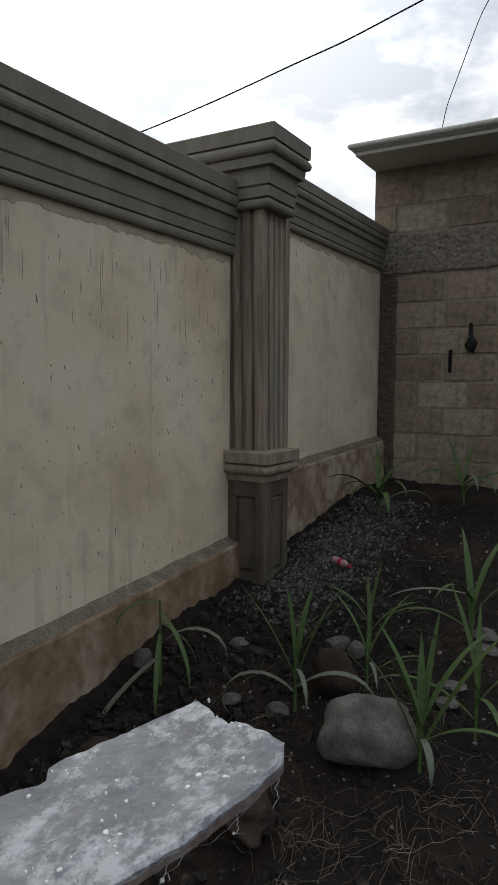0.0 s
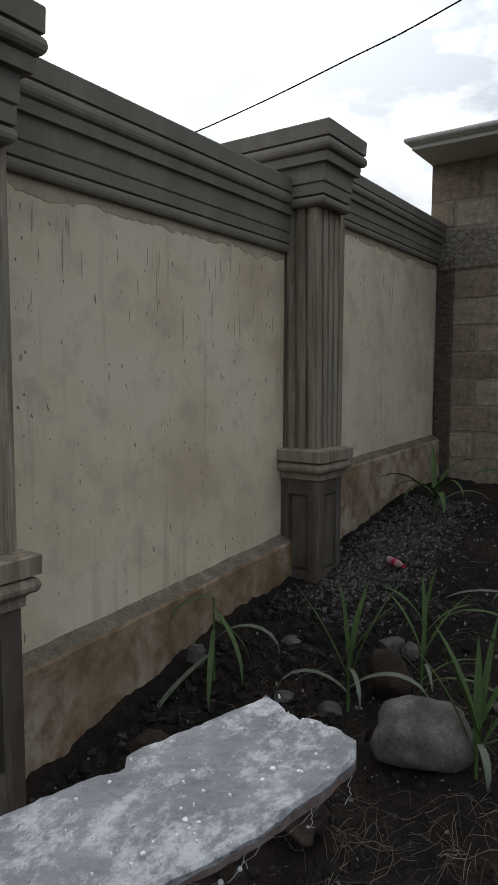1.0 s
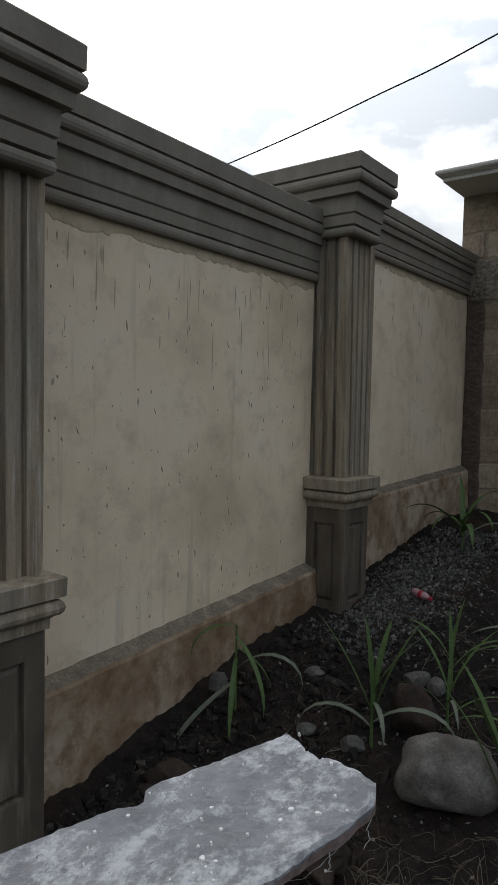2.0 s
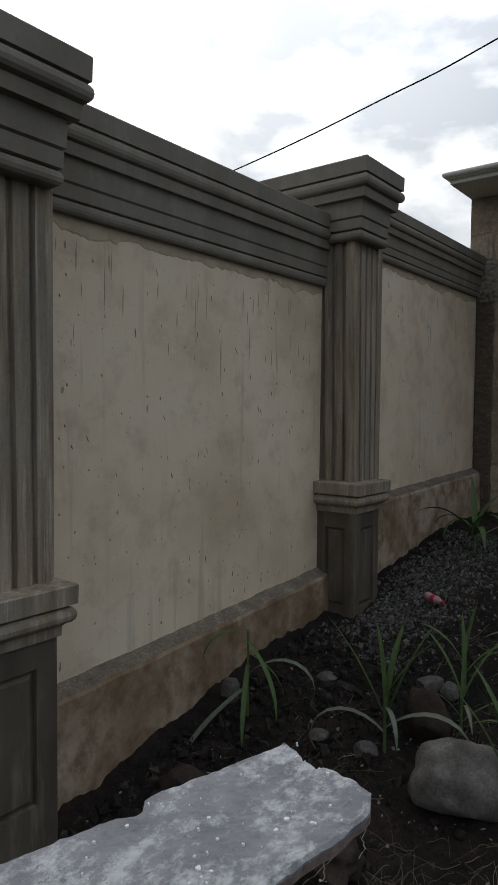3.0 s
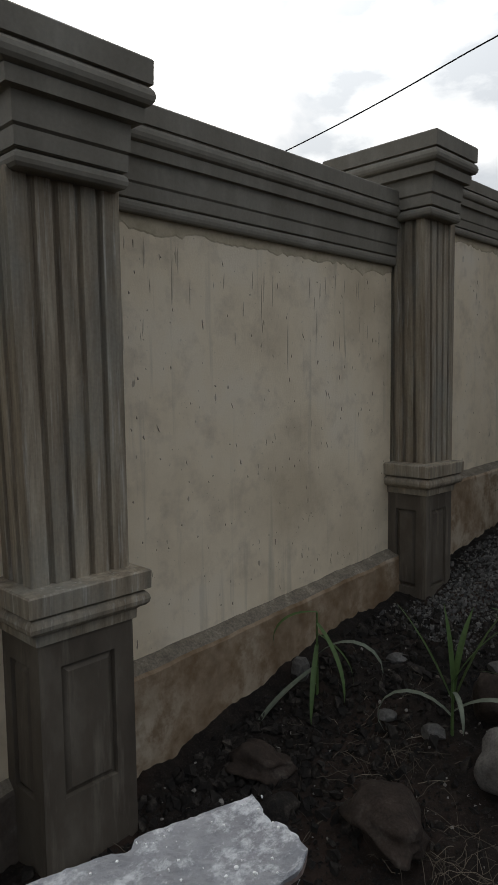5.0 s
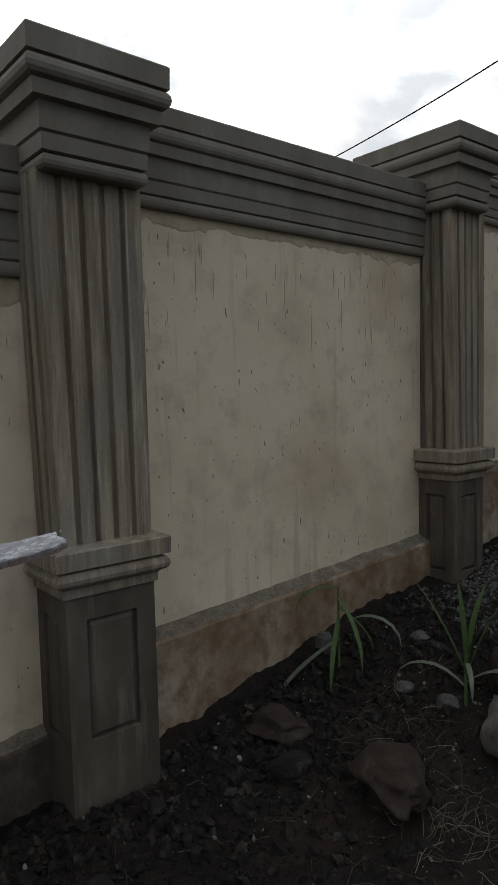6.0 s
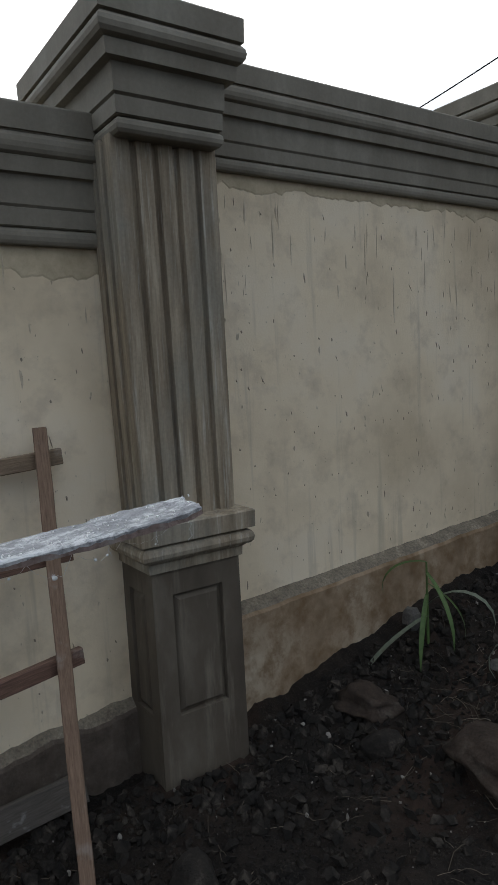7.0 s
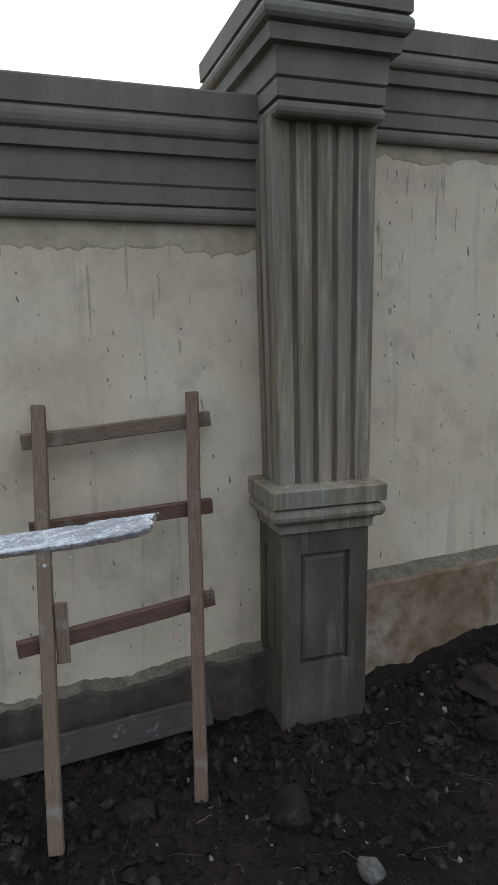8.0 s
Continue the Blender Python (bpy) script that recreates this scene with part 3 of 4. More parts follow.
def board_edges(s):
    """The near and the far edge at s, ragged, with a broken step in the far one."""
    near = -0.013 * min(1.0, s / 0.055) + 0.012 * max(0.0, 1 - s / 0.010) ** 2
    far = BOARD_WIDE - (0.006 if s > 0.086 else 0.0) - 0.004 * max(0.0, 1 - abs(s - 0.090) / 0.010) - 0.010 * max(0.0, 1 - s / 0.010) ** 2
    p = Vector((s * 60, 0, 0))
    near += 0.0012 * noise.noise(p) + 0.0008 * noise.noise(p * 4)
    far += 0.0013 * noise.noise(p + Vector((0, 5, 0))) + 0.0008 * noise.noise(p * 4 + Vector((0, 9, 0)))
    return near, far


def scaffold_board():
    ss = list(np.arange(0.0, 0.42, 0.0028)) + list(np.arange(0.42, BOARD_LONG + 0.01, 0.03))
    m, bm = 44, bmesh.new()
    up, dn = [], []
    for j, s in enumerate(ss):
        near, far = board_edges(s)
        ru, rd = [], []
        for i in range(m + 1):
            t = i / m
            v = near + (far - near) * t
            end = 0.012 * t + 0.0035 * noise.noise(Vector((t * 6, 3, 0))) - (0.004 if t < 0.55 else 0.0) if s < 0.012 else 0.0
            x = s + end * (1 - s / 0.012) if s < 0.012 else s
            q = Vector((s * 95, v * 95, 0))
            rim = min(i, m - i) == 0 or j in (0, len(ss) - 1)
            crust = max(0.0, noise.noise(q * 0.8) + 0.6 * noise.noise(q * 2.1)) * 0.0013 + 0.0006 * noise.noise(q * 3.7) + 0.0005 * max(0, noise.noise(q * 9))
            ru.append(bm.verts.new(board_place(x, v, crust - (0.0012 if rim else 0))))
            rd.append(bm.verts.new(board_place(x + (0.001 if j == 0 else 0), v + (0.0012 if i == 0 else 0), -BOARD_THICK + 0.0007 * noise.noise(q * 0.7) + 0.0006 * noise.noise(q * 2))))
        up.append(ru), dn.append(rd)
    for g in (up, dn):
        for a, b in zip(g, g[1:]):
            for i in range(m):
                f = bm.faces.new((a[i], a[i + 1], b[i + 1], b[i]))
                f.material_index = 0 if g is up else 1
    rim_u = up[0] + [r[-1] for r in up[1:]] + up[-1][-2::-1] + [r[0] for r in up[-2:0:-1]]
    rim_d = dn[0] + [r[-1] for r in dn[1:]] + dn[-1][-2::-1] + [r[0] for r in dn[-2:0:-1]]
    k = len(rim_u)
    for i in range(k):
        a, b, c, d = rim_u[i], rim_u[(i + 1) % k], rim_d[(i + 1) % k], rim_d[i]
        # the lime runs over the upper part of the edge
        h = 0.28 + 0.42 * max(-0.5, noise.noise(a.co * 70) + 0.5 * noise.noise(a.co * 200))
        h2 = 0.28 + 0.42 * max(-0.5, noise.noise(b.co * 70) + 0.5 * noise.noise(b.co * 200))
        e, g = bm.verts.new(a.co.lerp(d.co, h)), bm.verts.new(b.co.lerp(c.co, h2))
        bm.faces.new((a, b, g, e)).material_index = 0
        bm.faces.new((e, g, c, d)).material_index = 1
    me = mesh_of("scaffold_board", bm, LIMED)
    me.materials.append(PINKWOOD)
    ob = tagged(new("scaffold_board", me), "narrow timber board thickly crusted with white lime, chipped edges", "board")
    # loose flakes of lime on the top
    bm = bmesh.new()
    rnd = random.Random(5)
    for _ in range(300):
        s = rnd.uniform(0.006, 0.40)
        near, far = board_edges(s)
        v = rnd.uniform(near + 0.004, far - 0.004)
        if noise.noise(Vector((s * 40, v * 40, 2))) < -0.05:
            continue
        r, k, a0 = rnd.uniform(0.0003, 0.0010) * (1 + 1.5 * rnd.random() ** 5), rnd.randint(4, 6), rnd.uniform(0, 6.28)
        ring = [(s + r * rnd.uniform(0.4, 1.4) * math.cos(a0 + 6.283 * i / k), v + r * rnd.uniform(0.6, 1.2) * math.sin(a0 + 6.283 * i / k)) for i in range(k)]
        top = rnd.uniform(0.0008, 0.0015)
        lo = [bm.verts.new(board_place(x, y, -0.0005)) for x, y in ring]
        hi = [bm.verts.new(board_place(s + (x - s) * 0.8, v + (y - v) * 0.8, top)) for x, y in ring]
        for i in range(k):
            bm.faces.new((lo[i], lo[(i + 1) % k], hi[(i + 1) % k], hi[i]))
        bm.faces.new(hi)
    tagged(part("lime_flake", bm, FLAKE, ob, "loose white lime flakes"), kind="stuff")
    # dusty cobweb under the near edge, with clotted dust
    def strand(pts):
        bm, rings = bmesh.new(), []
        for p in pts:
            rings.append([p + Vector((math.cos(a), math.sin(a), 0.4 * math.cos(a))) * 0.00016 for a in (0, 2.09, 4.19)])
        stack(rings, bm)
        part("cobweb_strand", bm, FLAKE, ob, "dusty cobweb strand")
    for s0, s1, drop, seed in ((0.052, 0.085, 0.010, 1), (0.085, 0.116, 0.016, 2), (0.02, 0.052, 0.007, 3), (0.116, 0.15, 0.009, 4)):
        pts = []
        for i in range(15):
            t = i / 14
            s = s0 + (s1 - s0) * t
            pts.append(board_place(s, board_edges(s)[0] + 0.004, -BOARD_THICK - drop * 4 * t * (1 - t) * (0.8 + 0.4 * noise.noise(Vector((t * 5, seed, 0))))))
        strand(pts)
    for s, d in ((0.006, 0.014), (0.028, 0.010), (0.060, 0.008)):
        strand([board_place(s + 0.003 * noise.noise(Vector((i * 0.6, s * 90, 0))), board_edges(s)[0] + 0.003, -BOARD_THICK) - Vector((0, 0, d * i / 9)) for i in range(10)])
    for s, d, r in ((0.098, 0.013, 0.0018), (0.070, 0.008, 0.0011), (0.062, 0.007, 0.0009), (0.030, 0.009, 0.0006), (0.128, 0.006, 0.0010)):
        bm = bmesh.new()
        bmesh.ops.create_icosphere(bm, subdivisions=2, radius=r)
        for v in bm.verts:
            v.co = v.co * (1 + 0.35 * noise.noise(v.co * 900)) + board_place(s, board_edges(s)[0] + 0.004, -BOARD_THICK) - Vector((0, 0, d))
        part("dust_clot", bm, FLAKE, ob, "pale clot of dust in the cobweb")
    return ob


scaffold_board()


def lump(rx, ry, rz, seed, rough=0.25, sub=3, flat=0.0):
    """A stone: a sphere pushed in and out, with a few cut faces."""
    bm = bmesh.new()
    bmesh.ops.create_icosphere(bm, subdivisions=sub, radius=1.0)
    rnd = random.Random(seed)
    cuts = [(Vector((rnd.gauss(0, 1), rnd.gauss(0, 1), rnd.gauss(0, 0.8))).normalized(), rnd.uniform(0.62, 0.9)) for _ in range(9)] if flat else []
    for v in bm.verts:
        p = v.co.copy()
        for nrm, d in cuts:
            over = p.dot(nrm) - d
            if over > 0:
                p -= nrm * over * flat
        p *= 1 + rough * noise.noise(v.co * 1.3 + Vector((seed, 0, 0))) + rough * 0.35 * noise.noise(v.co * 3.7 + Vector((0, seed, 0))) + rough * 0.12 * noise.noise(v.co * 11 + Vector((0, seed, 0)))
        v.co = Vector((p.x * rx, p.y * ry, p.z * rz))
    return bm


def stone(name, x, y, rx, ry, rz, seed, material, label, category, turn=0, sink=0.35, rough=0.25, flat=0.8, sub=3, group=""):
    ob = part(name, lump(rx, ry, rz, seed, rough, sub, flat), material, None, label, sub > 2)
    ob.location, ob.rotation_euler = (x, y, ground_z(x, y) + rz * (1 - 2 * sink)), (0, 0, radians(turn))
    return tagged(ob, "", category, group)


stone("boulder", -0.34, 2.50, 0.225, 0.14, 0.165, 17, ROCK, "smooth grey boulder half sunk in soil", "rock", 32, 0.18, 0.14, 0.5, 4)
stone("rock", -0.64, 2.83, 0.125, 0.11, 0.14, 12, BROWN, "brown earthy rock behind a maize seedling", "rock", 40, 0.2)
stone("rock", -1.36, 1.98, 0.17, 0.11, 0.085, 13, BROWN, "dark brown rock lying near the plinth", "rock", 15, 0.32, 0.42, 0.95, 4)
stone("rock", -0.70, 2.02, 0.25, 0.16, 0.095, 34, BROWN, "large rusty brown rock with flat faces", "rock", -35, 0.30, 0.40, 1.0, 4)
stone("clod", -1.12, 1.86, 0.10, 0.07, 0.07, 26, CLOD, "dark earth clod between two brown rocks", "clod", 65, 0.3, 0.3, 0.8)
stone("stone", -0.81, 2.58, 0.065, 0.045, 0.045, 15, STONE, "small pale angular stone beside the seedlings", "stone", 10, 0.25, 0.2, 0.95, 2)
stone("stone", -1.07, 2.60, 0.055, 0.035, 0.032, 27, STONE, "pale grey stone on crumbled soil", "stone", 25, 0.25, 0.2, 0.95, 2)
stone("stone", -1.57, 2.53, 0.055, 0.045, 0.08, 16, STONE, "grey stone against the plinth", "stone", 30, 0.25, 0.2, 0.9, 2)
stone("stone", -1.28, 3.02, 0.065, 0.045, 0.035, 28, STONE, "dull grey stone near the plinth", "stone", 30, 0.25, 0.2, 0.9, 2)
stone("stone", -0.66, 3.20, 0.055, 0.05, 0.055, 17, STONE, "grey stone among seedlings", "stone", 0, 0.25, 0.2, 0.9, 2)
stone("stone", -0.78, 3.22, 0.085, 0.06, 0.05, 18, STONE, "flat grey stone among seedlings", "stone", 50, 0.25, 0.2, 0.9, 2)
stone("stone", -0.13, 3.09, 0.075, 0.05, 0.03, 19, STONE, "pale flat stone on bare soil", "stone", 20, 0.25, 0.2, 0.9, 2)
stone("stone", -0.12, 2.96, 0.06, 0.06, 0.025, 20, STONE, "thin pale stone on bare soil", "stone", 70, 0.25, 0.2, 0.9, 2)
stone("stone", -0.08, 3.56, 0.08, 0.06, 0.05, 29, STONE, "grey stone behind a broad-leaved seedling", "stone", 10, 0.25, 0.2, 0.9, 2)
stone("stone", -0.05, 3.46, 0.09, 0.06, 0.035, 30, STONE, "flat pale stone beside a seedling", "stone", -20, 0.25, 0.2, 0.9, 2)
stone("stone", -0.655, 1.0, 0.055, 0.035, 0.055, 22, ROCK, "whitish broken cement lump on soil", "stone", 35, 0.2, 0.15, 1.0, 2)
stone("clod", -1.02, 0.86, 0.10, 0.09, 0.075, 23, CLOD, "big dark earth clod", "clod", 15, 0.3, 0.3, 0.8)
stone("clod", -1.33, 1.28, 0.045, 0.04, 0.04, 24, CLOD, "dark earth clod near the pilaster", "clod", 35, 0.3, 0.3, 0.8, 2)
stone("clod", -1.22, 0.30, 0.08, 0.06, 0.055, 25, CLOD, "dark earth clod near the ladder", "clod", 65, 0.3, 0.3, 0.8, 2)


# ---- seedlings ----
def blade(base, yaw, length, width, rise, droop, twist=0.0, n=9):
    """A folded leaf that rises and then droops."""
    bm = bmesh.new()
    d, side = Vector((math.cos(yaw), math.sin(yaw), 0)), Vector((-math.sin(yaw), math.cos(yaw), 0))
    p, ang, rows = Vector(base), rise, []
    for i in range(n + 1):
        t = i / n
        w = 0.82 * width * (0.55 + 0.9 * t) * (1 - t ** 2.2) + 0.0008
        s = (side * math.cos(twist * t) + Vector((0, 0, 1)) * math.sin(twist * t)).normalized()
        upv = d * -math.sin(ang) + Vector((0, 0, math.cos(ang)))
        rows.append([bm.verts.new(p - s * w + upv * w * 0.35), bm.verts.new(p), bm.verts.new(p + s * w + upv * w * 0.35)])
        ang -= droop / n * (0.4 + 1.4 * t)
        p = p + (d * math.cos(ang) + Vector((0, 0, 1)) * math.sin(ang)) * (length / n)
    for a, b in zip(rows, rows[1:]):
        bm.faces.new((a[0], a[1], b[1], b[0])), bm.faces.new((a[1], a[2], b[2], b[1]))
    return bm


def seedling(x, y, tall, leaves, label):
    """leaves: direction, length, width, rise, droop (degrees), dry."""
    z = ground_z(x, y) - 0.01
    root = tagged(new("maize_seedling"), label, "seedling", "maize seedlings")
    root.location = (x, y, z)
    bm = bmesh.new()
    bmesh.ops.create_cone(bm, segments=7, radius1=0.0085, radius2=0.005, depth=tall, cap_ends=True, matrix=Matrix.Translation((0, 0, tall / 2)))
    part("stalk", bm, LEAF, root)
    for k, (yaw, length, width, rise, droop, dry) in enumerate(leaves):
        h = tall * (0.35 + 0.65 * k / max(1, len(leaves) - 1))
        part("leaf", blade((0, 0, h), radians(yaw), length, width, radians(rise), radians(droop), 0.5 * math.sin(k * 2.3)), DRYLEAF if dry else LEAF, root, "pale drying leaf" if dry else "", True)


# directions: 116 degrees points away from the first standpoint, 26 to its right
seedling(-1.45, 2.52, 0.44, ((252, 0.60, 0.027, -22, 40, 1), (20, 0.50, 0.021, 50, 150, 1), (300, 0.40, 0.020, -40, 45, 0), (40, 0.36, 0.020, -30, 60, 0), (340, 0.44, 0.018, -20, 70, 0), (230, 0.34, 0.018, 10, 110, 0)), "wilted maize seedling with drooping grey-green leaves")
seedling(-0.74, 2.62, 0.26, ((205, 0.52, 0.027, 50, 165, 1), (15, 0.46, 0.025, 45, 110, 1), (40, 0.58, 0.025, 72, 22, 0), (200, 0.52, 0.022, 66, 16, 0), (80, 0.42, 0.025, 80, 22, 0), (310, 0.28, 0.018, 25, 110, 1), (160, 0.38, 0.022, 84, 10, 0), (20, 0.40, 0.022, 62, 25, 0)), "maize seedling with upright leaves and dry lower ones")
seedling(-0.50, 2.92, 0.20, ((20, 0.34, 0.014, 50, 60, 0), (205, 0.28, 0.014, 55, 60, 0), (100, 0.38, 0.015, 80, 14, 0), (300, 0.30, 0.013, 35, 80, 1), (40, 0.40, 0.015, 68, 30, 0), (180, 0.34, 0.014, 70, 30, 0)), "thin young maize seedling in dry grass")
seedling(-0.61, 3.26, 0.20, ((120, 0.36, 0.017, 78, 14, 0), (20, 0.32, 0.017, 60, 50, 0), (200, 0.32, 0.017, 64, 50, 0), (60, 0.30, 0.017, 82, 14, 0)), "short dark green seedling near gravel")
seedling(-0.115, 2.50, 0.22, ((200, 0.52, 0.022, 70, 22, 0), (30, 0.60, 0.024, 64, 16, 0), (110, 0.46, 0.026, 82, 12, 0), (0, 0.44, 0.016, 42, 70, 0), (300, 0.26, 0.022, 30, 140, 1), (85, 0.50, 0.022, 74, 14, 0), (230, 0.44, 0.022, 72, 18, 0), (50, 0.52, 0.024, 64, 40, 0), (170, 0.42, 0.022, 70, 20, 0)), "bright green maize seedling beside the boulder")
seedling(-0.12, 3.44, 0.30, ((200, 0.54, 0.025, 40, 90, 0), (120, 0.54, 0.028, 78, 30, 0), (20, 0.54, 0.028, 60, 70, 0), (60, 0.46, 0.026, 74, 40, 0), (250, 0.40, 0.020, 55, 90, 0), (190, 0.46, 0.016, 10, 40, 1)), "broad-leaved maize seedling on bare soil")
seedling(0.04, 2.80, 0.26, ((190, 0.52, 0.018, 48, 80, 0), (100, 0.48, 0.020, 78, 22, 0), (20, 0.44, 0.020, 60, 60, 0), (300, 0.40, 0.017, 30, 90, 0), (230, 0.48, 0.017, 64, 45, 0), (150, 0.44, 0.018, 76, 20, 0)), "yellow-green maize seedling on bare soil")
seedling(-1.20, 5.05, 0.24, ((20, 0.62, 0.036, 55, 140, 1), (210, 0.58, 0.036, 66, 95, 0), (120, 0.50, 0.034, 80, 30, 0), (300, 0.48, 0.034, 45, 120, 0), (180, 0.42, 0.034, 55, 120, 0), (60, 0.52, 0.034, 68, 80, 0), (250, 0.44, 0.032, 40, 110, 0), (330, 0.40, 0.030, 50, 120, 0)), "leafy maize seedling near the end wall")
seedling(-0.66, 5.60, 0.24, ((150, 0.56, 0.036, 74, 15, 0), (20, 0.52, 0.036, 55, 90, 0), (200, 0.48, 0.034, 55, 95, 0), (330, 0.40, 0.032, 45, 110, 0), (300, 0.42, 0.022, 45, 110, 1), (80, 0.44, 0.024, 70, 50, 0)), "green maize seedling by the block wall")


# ---- bottle ----
def bottle():
    rings = []
    for r, h in ((0.026, 0.0), (0.031, 0.006), (0.031, 0.055), (0.028, 0.062), (0.031, 0.07), (0.031, 0.125), (0.024, 0.15), (0.013, 0.172), (0.012, 0.185)):
        rings.append([(r * math.cos(6.2832 * i / 14), r * math.sin(6.2832 * i / 14), h) for i in range(14)])
    ob = part("plastic_bottle", stack(rings), BOTTLE, None, "pinkish clear plastic bottle with a red cap lying on gravel", True)
    tagged(ob, "", "bottle")
    part("cap", stack([[(r * math.cos(6.2832 * i / 12), r * math.sin(6.2832 * i / 12), h) for i in range(12)] for r, h in ((0.015, 0.184), (0.015, 0.203), (0.013, 0.205))]), RED, ob, "red screw cap")
    part("wrapper", stack([[(r * math.cos(6.2832 * i / 14), r * math.sin(6.2832 * i / 14), h) for i in range(14)] for r, h in ((0.0318, 0.075), (0.0318, 0.115))]), RED, ob, "faded red label band")
    x, y = -1.12, 4.09
    ob.matrix_basis = Matrix.Translation((x, y, ground_z(x, y) + 0.03)) @ Euler((radians(92), 0, radians(62))).to_matrix().to_4x4() @ Matrix.Diagonal((0.85, 0.85, 0.85, 1)) @ Matrix.Translation((0, 0, -0.1))


bottle()


# ---- ladder frame ----
def beam(name, p, q, wide, deep, parent, material, face=(1, 0, 0), label=""):
    """A sawn timber from p to q; its wide side looks towards face."""
    p, q = Vector(p), Vector(q)
    ax = (q - p).normalized()
    up = Vector(face) - ax * Vector(face).dot(ax)
    up.normalize()
    side = up.cross(ax)
    L, bm = (q - p).length, bmesh.new()
    n, rings = 14, []
    for i in range(n + 1):
        x = L * i / n
        jig = 0.0025 * noise.noise(Vector((x * 6, p.x * 9, p.z * 7)))
        c = 0.004
        w, d = wide / 2, deep / 2
        rings.append([(x, a + jig, b + jig) for a, b in ((-w + c, -d), (w - c, -d), (w, -d + c), (w, d - c), (w - c, d), (-w + c, d), (-w, d - c), (-w, -d + c))])
    stack(rings, bm)
    ob = part(name, bm, material, None, label)
    m = Matrix((ax, side, up)).transposed().to_4x4()
    m.translation = p
    ob.parent = parent
    ob.matrix_basis = Matrix.Translation(-parent.location) @ m
    return ob


def ladder():
    root = tagged(new("ladder_frame"), "rough nailed timber ladder leaning against the wall", "ladder")
    root.location = (-1.2, 0.29, 0.0)
    rt, rb = Vector((-1.70, 0.672, 1.53)), Vector((-1.235, 0.565, -0.03))
    lt, lb = Vector((-1.70, 0.048, 1.50)), Vector((-1.135, 0.012, -0.03))
    beam("leg", rb, rt, 0.052, 0.042, root, LEGWOOD, (1, -0.35, 0))
    beam("leg", lb, lt, 0.052, 0.042, root, TIMBER, (1, -0.2, 0))

    def at(a, b, z):
        return a.lerp(b, (z - a.z) / (b.z - a.z))
    back = Vector((-0.042, 0, 0))
    for zl, zr, m, ext in ((1.365, 1.41, TIMBER, 0.07), (1.035, 1.055, TIMBER_RED, 0.05), (0.635, 0.685, TIMBER_RED, 0.11)):
        a, b = at(lb, lt, zl) + back, at(rb, rt, zr) + back
        d = (b - a).normalized()
        beam("rung", a - d * ext, b + d * 0.085, 0.062, 0.034, root, m)
    k = at(lb, lt, 0.66) + Vector((0.0, 0.055, 0))
    beam("cleat", k - Vector((0, 0, 0.10)), k + Vector((-0.04, 0, 0.12)), 0.05, 0.035, root, TIMBER)
    return root


ladder()


def loose_plank():
    root = tagged(new("timber_plank"), "old grey plank propped against the rough plinth", "plank")
    root.location = (-1.66, 0.3, 0.05)
    beam("plank", (-1.63, -0.75, -0.02), (-1.60, 0.70, 0.12), 0.12, 0.035, root, GREYWOOD, (1, 0, 0.25))


loose_plank()


def trestle(s, spread_y):
    """Two poles and a bearer that carry the scaffold board."""
    top = board_place(s, 0.035, -BOARD_THICK)
    root = tagged(new("scaffold_trestle"), "rough timber trestle carrying the scaffold board", "trestle", "scaffold trestles")
    root.location = (top.x, top.y, ground_z(top.x, top.y))
    a, b = top - BOARD_Y * spread_y - Vector((0, 0, 0.031)), top + BOARD_Y * spread_y - Vector((0, 0, 0.031))
    beam("bearer", a, b, 0.05, 0.06, root, TIMBER, (0, 0, 1))
    for p in (a.lerp(b, 0.12), a.lerp(b, 0.88)):
        beam("leg", (p.x, p.y, ground_z(p.x, p.y) - 0.05), p - Vector((0, 0, 0.03)), 0.06, 0.05, root, LEGWOOD)


trestle(0.70, 0.22)
trestle(1.30, 0.22)


# ---- cables ----
def cable(name, pts, r, label):
    cu = bpy.data.curves.new(name, "CURVE")
    cu.dimensions, cu.bevel_depth, cu.bevel_resolution = "3D", r, 2
    sp = cu.splines.new("NURBS")
    sp.points.add(len(pts) - 1)
    for q, p in zip(sp.points, pts):
        q.co = (*p, 1)
    sp.order_u, sp.use_endpoint_u = 4, True
    cu.materials.append(BLACK)
    tagged(new(name, cu), label, "cable")


cable("overhead_cable", [(-13.5, 10.2, 0.5), (-13.4, 10.2, 5.9), (-9.36, 10.03, 6.19), (-7.94, 9.90, 6.26), (-5.89, 9.97, 6.58), (-4.45, 10.03, 6.90), (-3.60, 9.83, 6.90), (-2.89, 9.97, 7.17), (-0.86, 9.74, 7.50), (1.72, 9.11, 7.72), (14.0, 7.0, 8.2), (14.0, 7.0, 0.5)], 0.0125, "sagging black overhead cable above the wall")
cable("thin_cable", [(-3.9, 14.7, 0.6), (-3.43, 14.45, 6.94), (-3.11, 14.28, 7.62), (-2.68, 14.02, 8.46), (-1.84, 13.38, 10.0), (6.0, 9.0, 10.5), (14.0, 7.2, 0.5)], 0.009, "thin dark service cable behind the block wall")

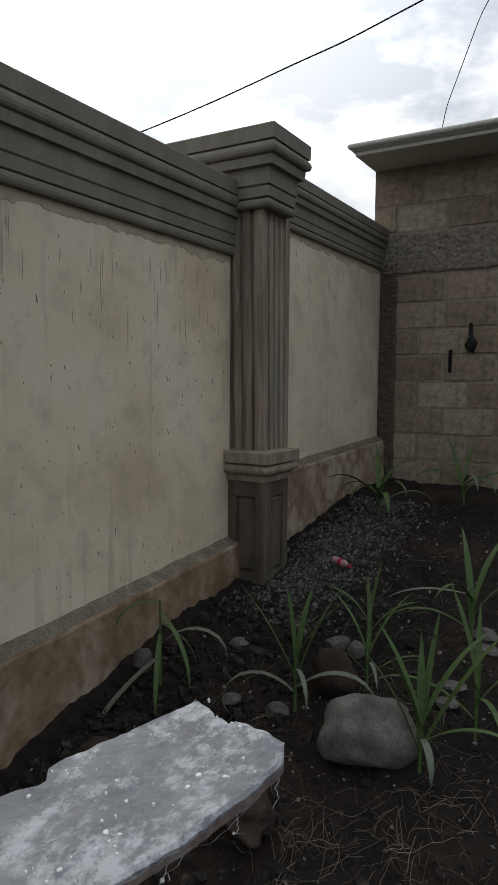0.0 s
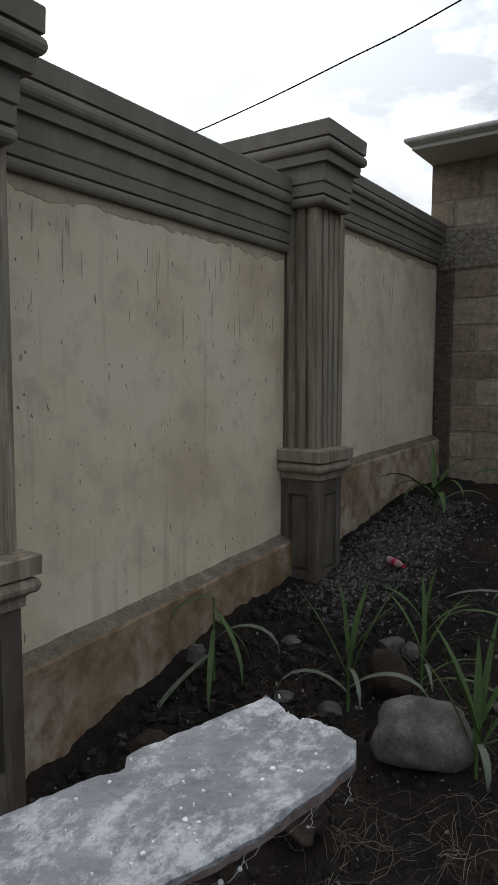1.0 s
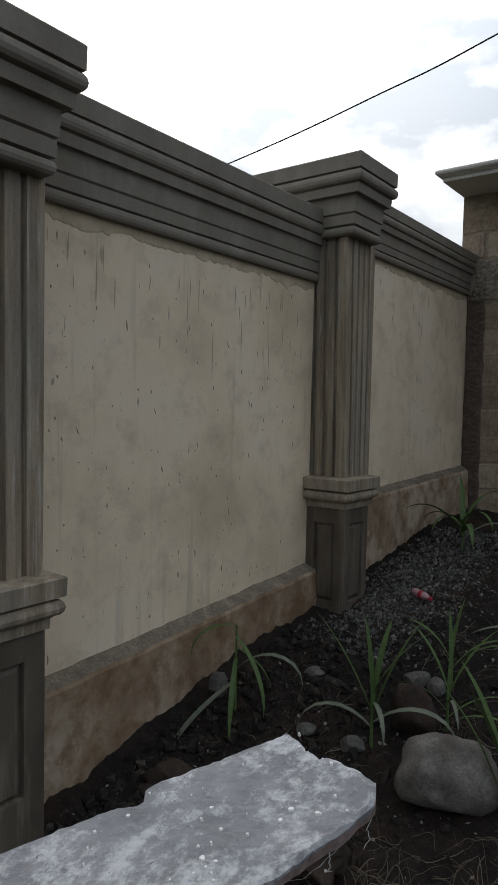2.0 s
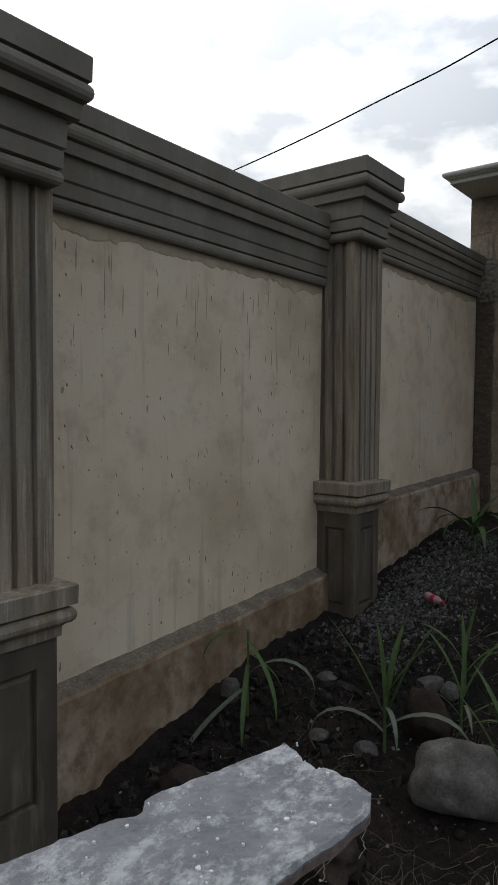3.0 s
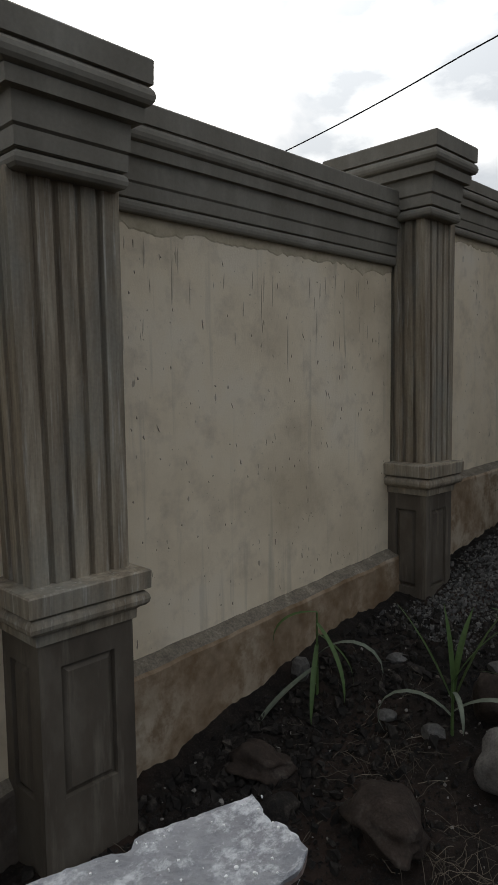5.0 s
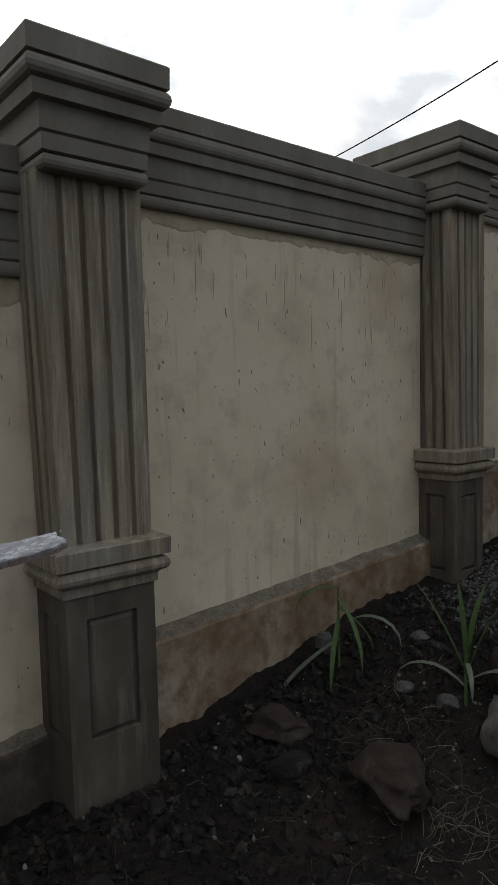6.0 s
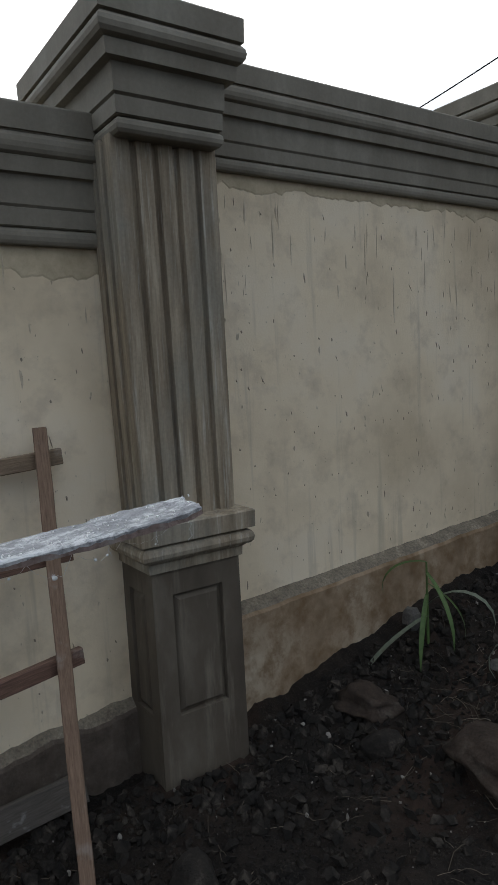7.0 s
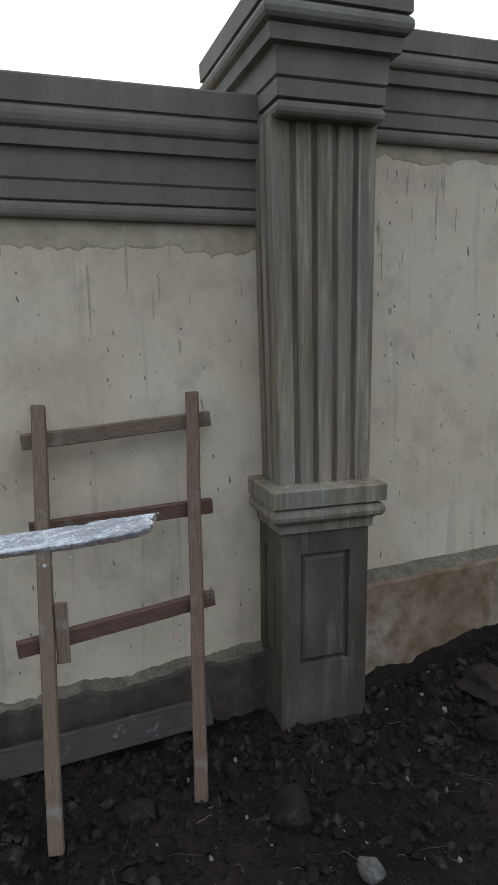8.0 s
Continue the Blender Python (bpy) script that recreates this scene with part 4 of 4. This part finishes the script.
# ---- block wall pieces ----
def block_wall():
    pitch, z0 = 0.2615, 2.570
    meshes = []
    for k in range(6):
        bm = bmesh.new()
        L, H, D, c = 0.470, 0.240, 0.016, 0.010
        rnd = random.Random(k)
        ring = lambda i, y: [bm.verts.new((x + rnd.uniform(-0.006, 0.006), y + rnd.uniform(-0.003, 0.003), z + rnd.uniform(-0.005, 0.005))) for x, z in ((i, i), (L / 2, i * 0.6), (L - i, i), (L - i * 0.7, H / 2), (L - i, H - i), (L / 2, H - i * 0.6), (i, H - i), (i * 0.7, H / 2))]
        a, b, d = ring(0, 0.012), ring(0.001, -D + c), ring(c, -D)
        for p, q in ((a, b), (b, d)):
            for i in range(8):
                bm.faces.new((p[i], p[(i + 1) % 8], q[(i + 1) % 8], q[i]))
        mid = bm.verts.new((L / 2, -D - rnd.uniform(0, 0.004), H / 2))
        for i in range(8):
            bm.faces.new((d[i], d[(i + 1) % 8], mid))
        meshes.append(mesh_of("block", bm, BLOCK, False))
    rnd = random.Random(4)
    rows = [z0 - pitch * i for i in range(0, 8)] + [2.850] + [3.262, 3.262 + pitch]
    for r, z in enumerate(rows):
        if r == 8:
            z = 2.832
        off = 0.249 if r % 2 else 0.0
        x = -1.61 - off if z < 3 else -1.855 - off
        while x < 1.3:
            left = -1.61 if z < 3 else -1.855
            s = 1.0
            px = x
            if x < left - 0.01:
                s = (x + 0.470 - left) / 0.470
                px = left
            if s > 0.15:
                ob = new("block", meshes[rnd.randrange(6)])
                ob.parent = END
                ob.location = (px, FAR_Y + 0.012 + rnd.uniform(-0.004, 0.003), (z - pitch + 0.018) if z < 3 else z + 0.016)
                ob.scale = (s, 1, 1)
            x += 0.497


block_wall()


def wall_slots():
    # no opening is cut: solid black boxes give the slots their shade
    for x, z0, z1 in ((-1.053, 1.880, 2.104), (-0.866, 2.24, 2.355)):
        ob = part("slot", box(x - 0.016, x + 0.016, FAR_Y - 0.020, FAR_Y + 0.02, z0, z1), SLOT_SHADE, END, "black box painted as the shade in a slot between blocks")
    # added black lump that stands for a dark stain around the hole
    rag = lump(0.055, 0.03, 0.085, 77, 0.35, 3)
    for v in rag.verts:
        k = 1 - max(0, v.co.z) / 0.085 * 0.75
        v.co.x *= k
    bm = rag
    ob = part("black_rag", bm, BLACK, None, "black lump added for the dark stain below a wall slot", True)
    ob.location = (-0.858, FAR_Y - 0.03, 2.165)
    tagged(ob, "", "rag")
    # narrow top of the same stain shape
    bm = bmesh.new()
    bmesh.ops.create_cone(bm, segments=6, radius1=0.02, radius2=0.012, depth=0.13, cap_ends=True, matrix=Matrix.Translation((0.0, 0.0, 0.11)))
    part("tail", bm, BLACK, ob, "narrow upper end of the stain lump")


wall_slots()


# ---- litter ----
def scatter(name, label, count, seed, place, size, material, cat):
    """Many small faceted bits in one mesh."""
    rnd = random.Random(seed)
    verts, faces = [], []
    for _ in range(count):
        x, y = place(rnd)
        if WALL_X + 0.15 > x or (x < FACE + 0.02 and (P1 - 0.02 < y < P1 + PW + 0.02 or P2 - 0.02 < y < P2 + P2W + 0.02)):
            continue
        r = size(rnd)
        z, m = ground_z(x, y), len(verts)
        q = Euler((rnd.uniform(0, 6.28), rnd.uniform(0, 6.28), rnd.uniform(0, 6.28))).to_matrix()
        dims = (rnd.uniform(0.7, 1.3), rnd.uniform(0.6, 1.1), rnd.uniform(0.4, 0.9))
        pts = [(1, 0, 0), (-1, 0, 0), (0, 1, 0), (0, -1, 0), (0, 0, 1), (0, 0, -1)]
        pts += [(0.75, 0.75, 0.4), (-0.7, 0.7, 0.5), (0.7, -0.7, -0.5)]
        for p in pts:
            v = q @ Vector([c * d * r * rnd.uniform(0.8, 1.15) for c, d in zip(p, dims)])
            verts.append((x + v.x, y + v.y, z + r * 0.25 + v.z))
        faces += [tuple(m + i for i in f) for f in ((0, 6, 4), (6, 2, 4), (2, 7, 4), (7, 1, 4), (1, 3, 4), (3, 0, 4), (0, 5, 2), (0, 2, 6), (2, 5, 1), (2, 1, 7), (1, 5, 3), (3, 5, 8), (5, 0, 8), (0, 3, 8))]
    me = bpy.data.meshes.new(name)
    me.from_pydata(verts, [], faces)
    me.materials.append(material)
    tagged(new(name, me), label, cat, kind="stuff")


def band(x0, x1, y0, y1):
    return lambda r: (r.uniform(x0, x1), r.uniform(y0, y1))


scatter("soil_clods", "dark crumbled soil clods along the wall", 5200, 1, lambda r: (-1.62 + abs(r.gauss(0, 0.55)), r.uniform(-0.3, 3.6)), lambda r: 0.006 + 0.034 * r.random() ** 4, CLOD, "clods")
scatter("soil_crumbs", "fine dark soil crumbs over the ground", 26000, 2, band(-1.6, 1.2, 0.0, 5.6), lambda r: 0.003 + 0.009 * r.random() ** 2, CLOD, "crumbs")
scatter("gravel", "grey gravel spread beside the far pilaster", 7000, 3, lambda r: (-1.28 + r.gauss(0, 0.20), r.uniform(3.3, 5.5)), lambda r: 0.006 + 0.012 * r.random() ** 2, GRAVEL, "gravel")
scatter("pebbles", "scattered pale pebbles on the soil", 900, 4, band(-1.6, 1.0, 0.2, 5.6), lambda r: 0.004 + 0.012 * r.random() ** 3, PEBBLE, "pebbles")


def straw(name, label, count, seed, place, lengths, cat):
    rnd = random.Random(seed)
    verts, faces = [], []
    for _ in range(count):
        x, y = place(rnd)
        L, a, w = rnd.uniform(*lengths), rnd.uniform(0, 6.28), rnd.uniform(0.0006, 0.0016)
        bend, lift = rnd.gauss(0, 0.6), rnd.uniform(0.0, 0.012)
        n, m = 6, len(verts)
        for i in range(n + 1):
            t = i / n
            z = ground_z(x, y) + 0.006 + lift * 4 * t * (1 - t)
            sx, sy = -math.sin(a) * w, math.cos(a) * w
            verts += [(x + sx, y + sy, z), (x, y, z + w * 1.6), (x - sx, y - sy, z)]
            a += bend / n
            x, y = x + math.cos(a) * L / n, y + math.sin(a) * L / n
        for i in range(n):
            k = m + i * 3
            faces += [(k, k + 1, k + 4, k + 3), (k + 1, k + 2, k + 5, k + 4)]
    me = bpy.data.meshes.new(name)
    me.from_pydata(verts, [], faces)
    me.materials.append(STRAW)
    tagged(new(name, me), label, cat, kind="stuff")


TUFTS = ((-0.94, 2.43), (-0.43, 1.98), (-0.67, 3.66), (0.10, 2.45), (-0.88, 2.28), (-0.39, 2.06), (-0.10, 2.2), (-0.45, 3.0), (-0.28, 2.85), (0.02, 2.1))


def tuft(r):
    c = r.choice(TUFTS)
    return c[0] + r.gauss(0, 0.12), c[1] + r.gauss(0, 0.12)


straw("dry_grass", "tufts of dry straw lying on the soil", 340, 8, tuft, (0.05, 0.22), "straw")
straw("dry_stalks", "loose dry stalks scattered over the soil", 420, 9, band(-1.5, 0.9, 0.2, 5.0), (0.03, 0.16), "straw")
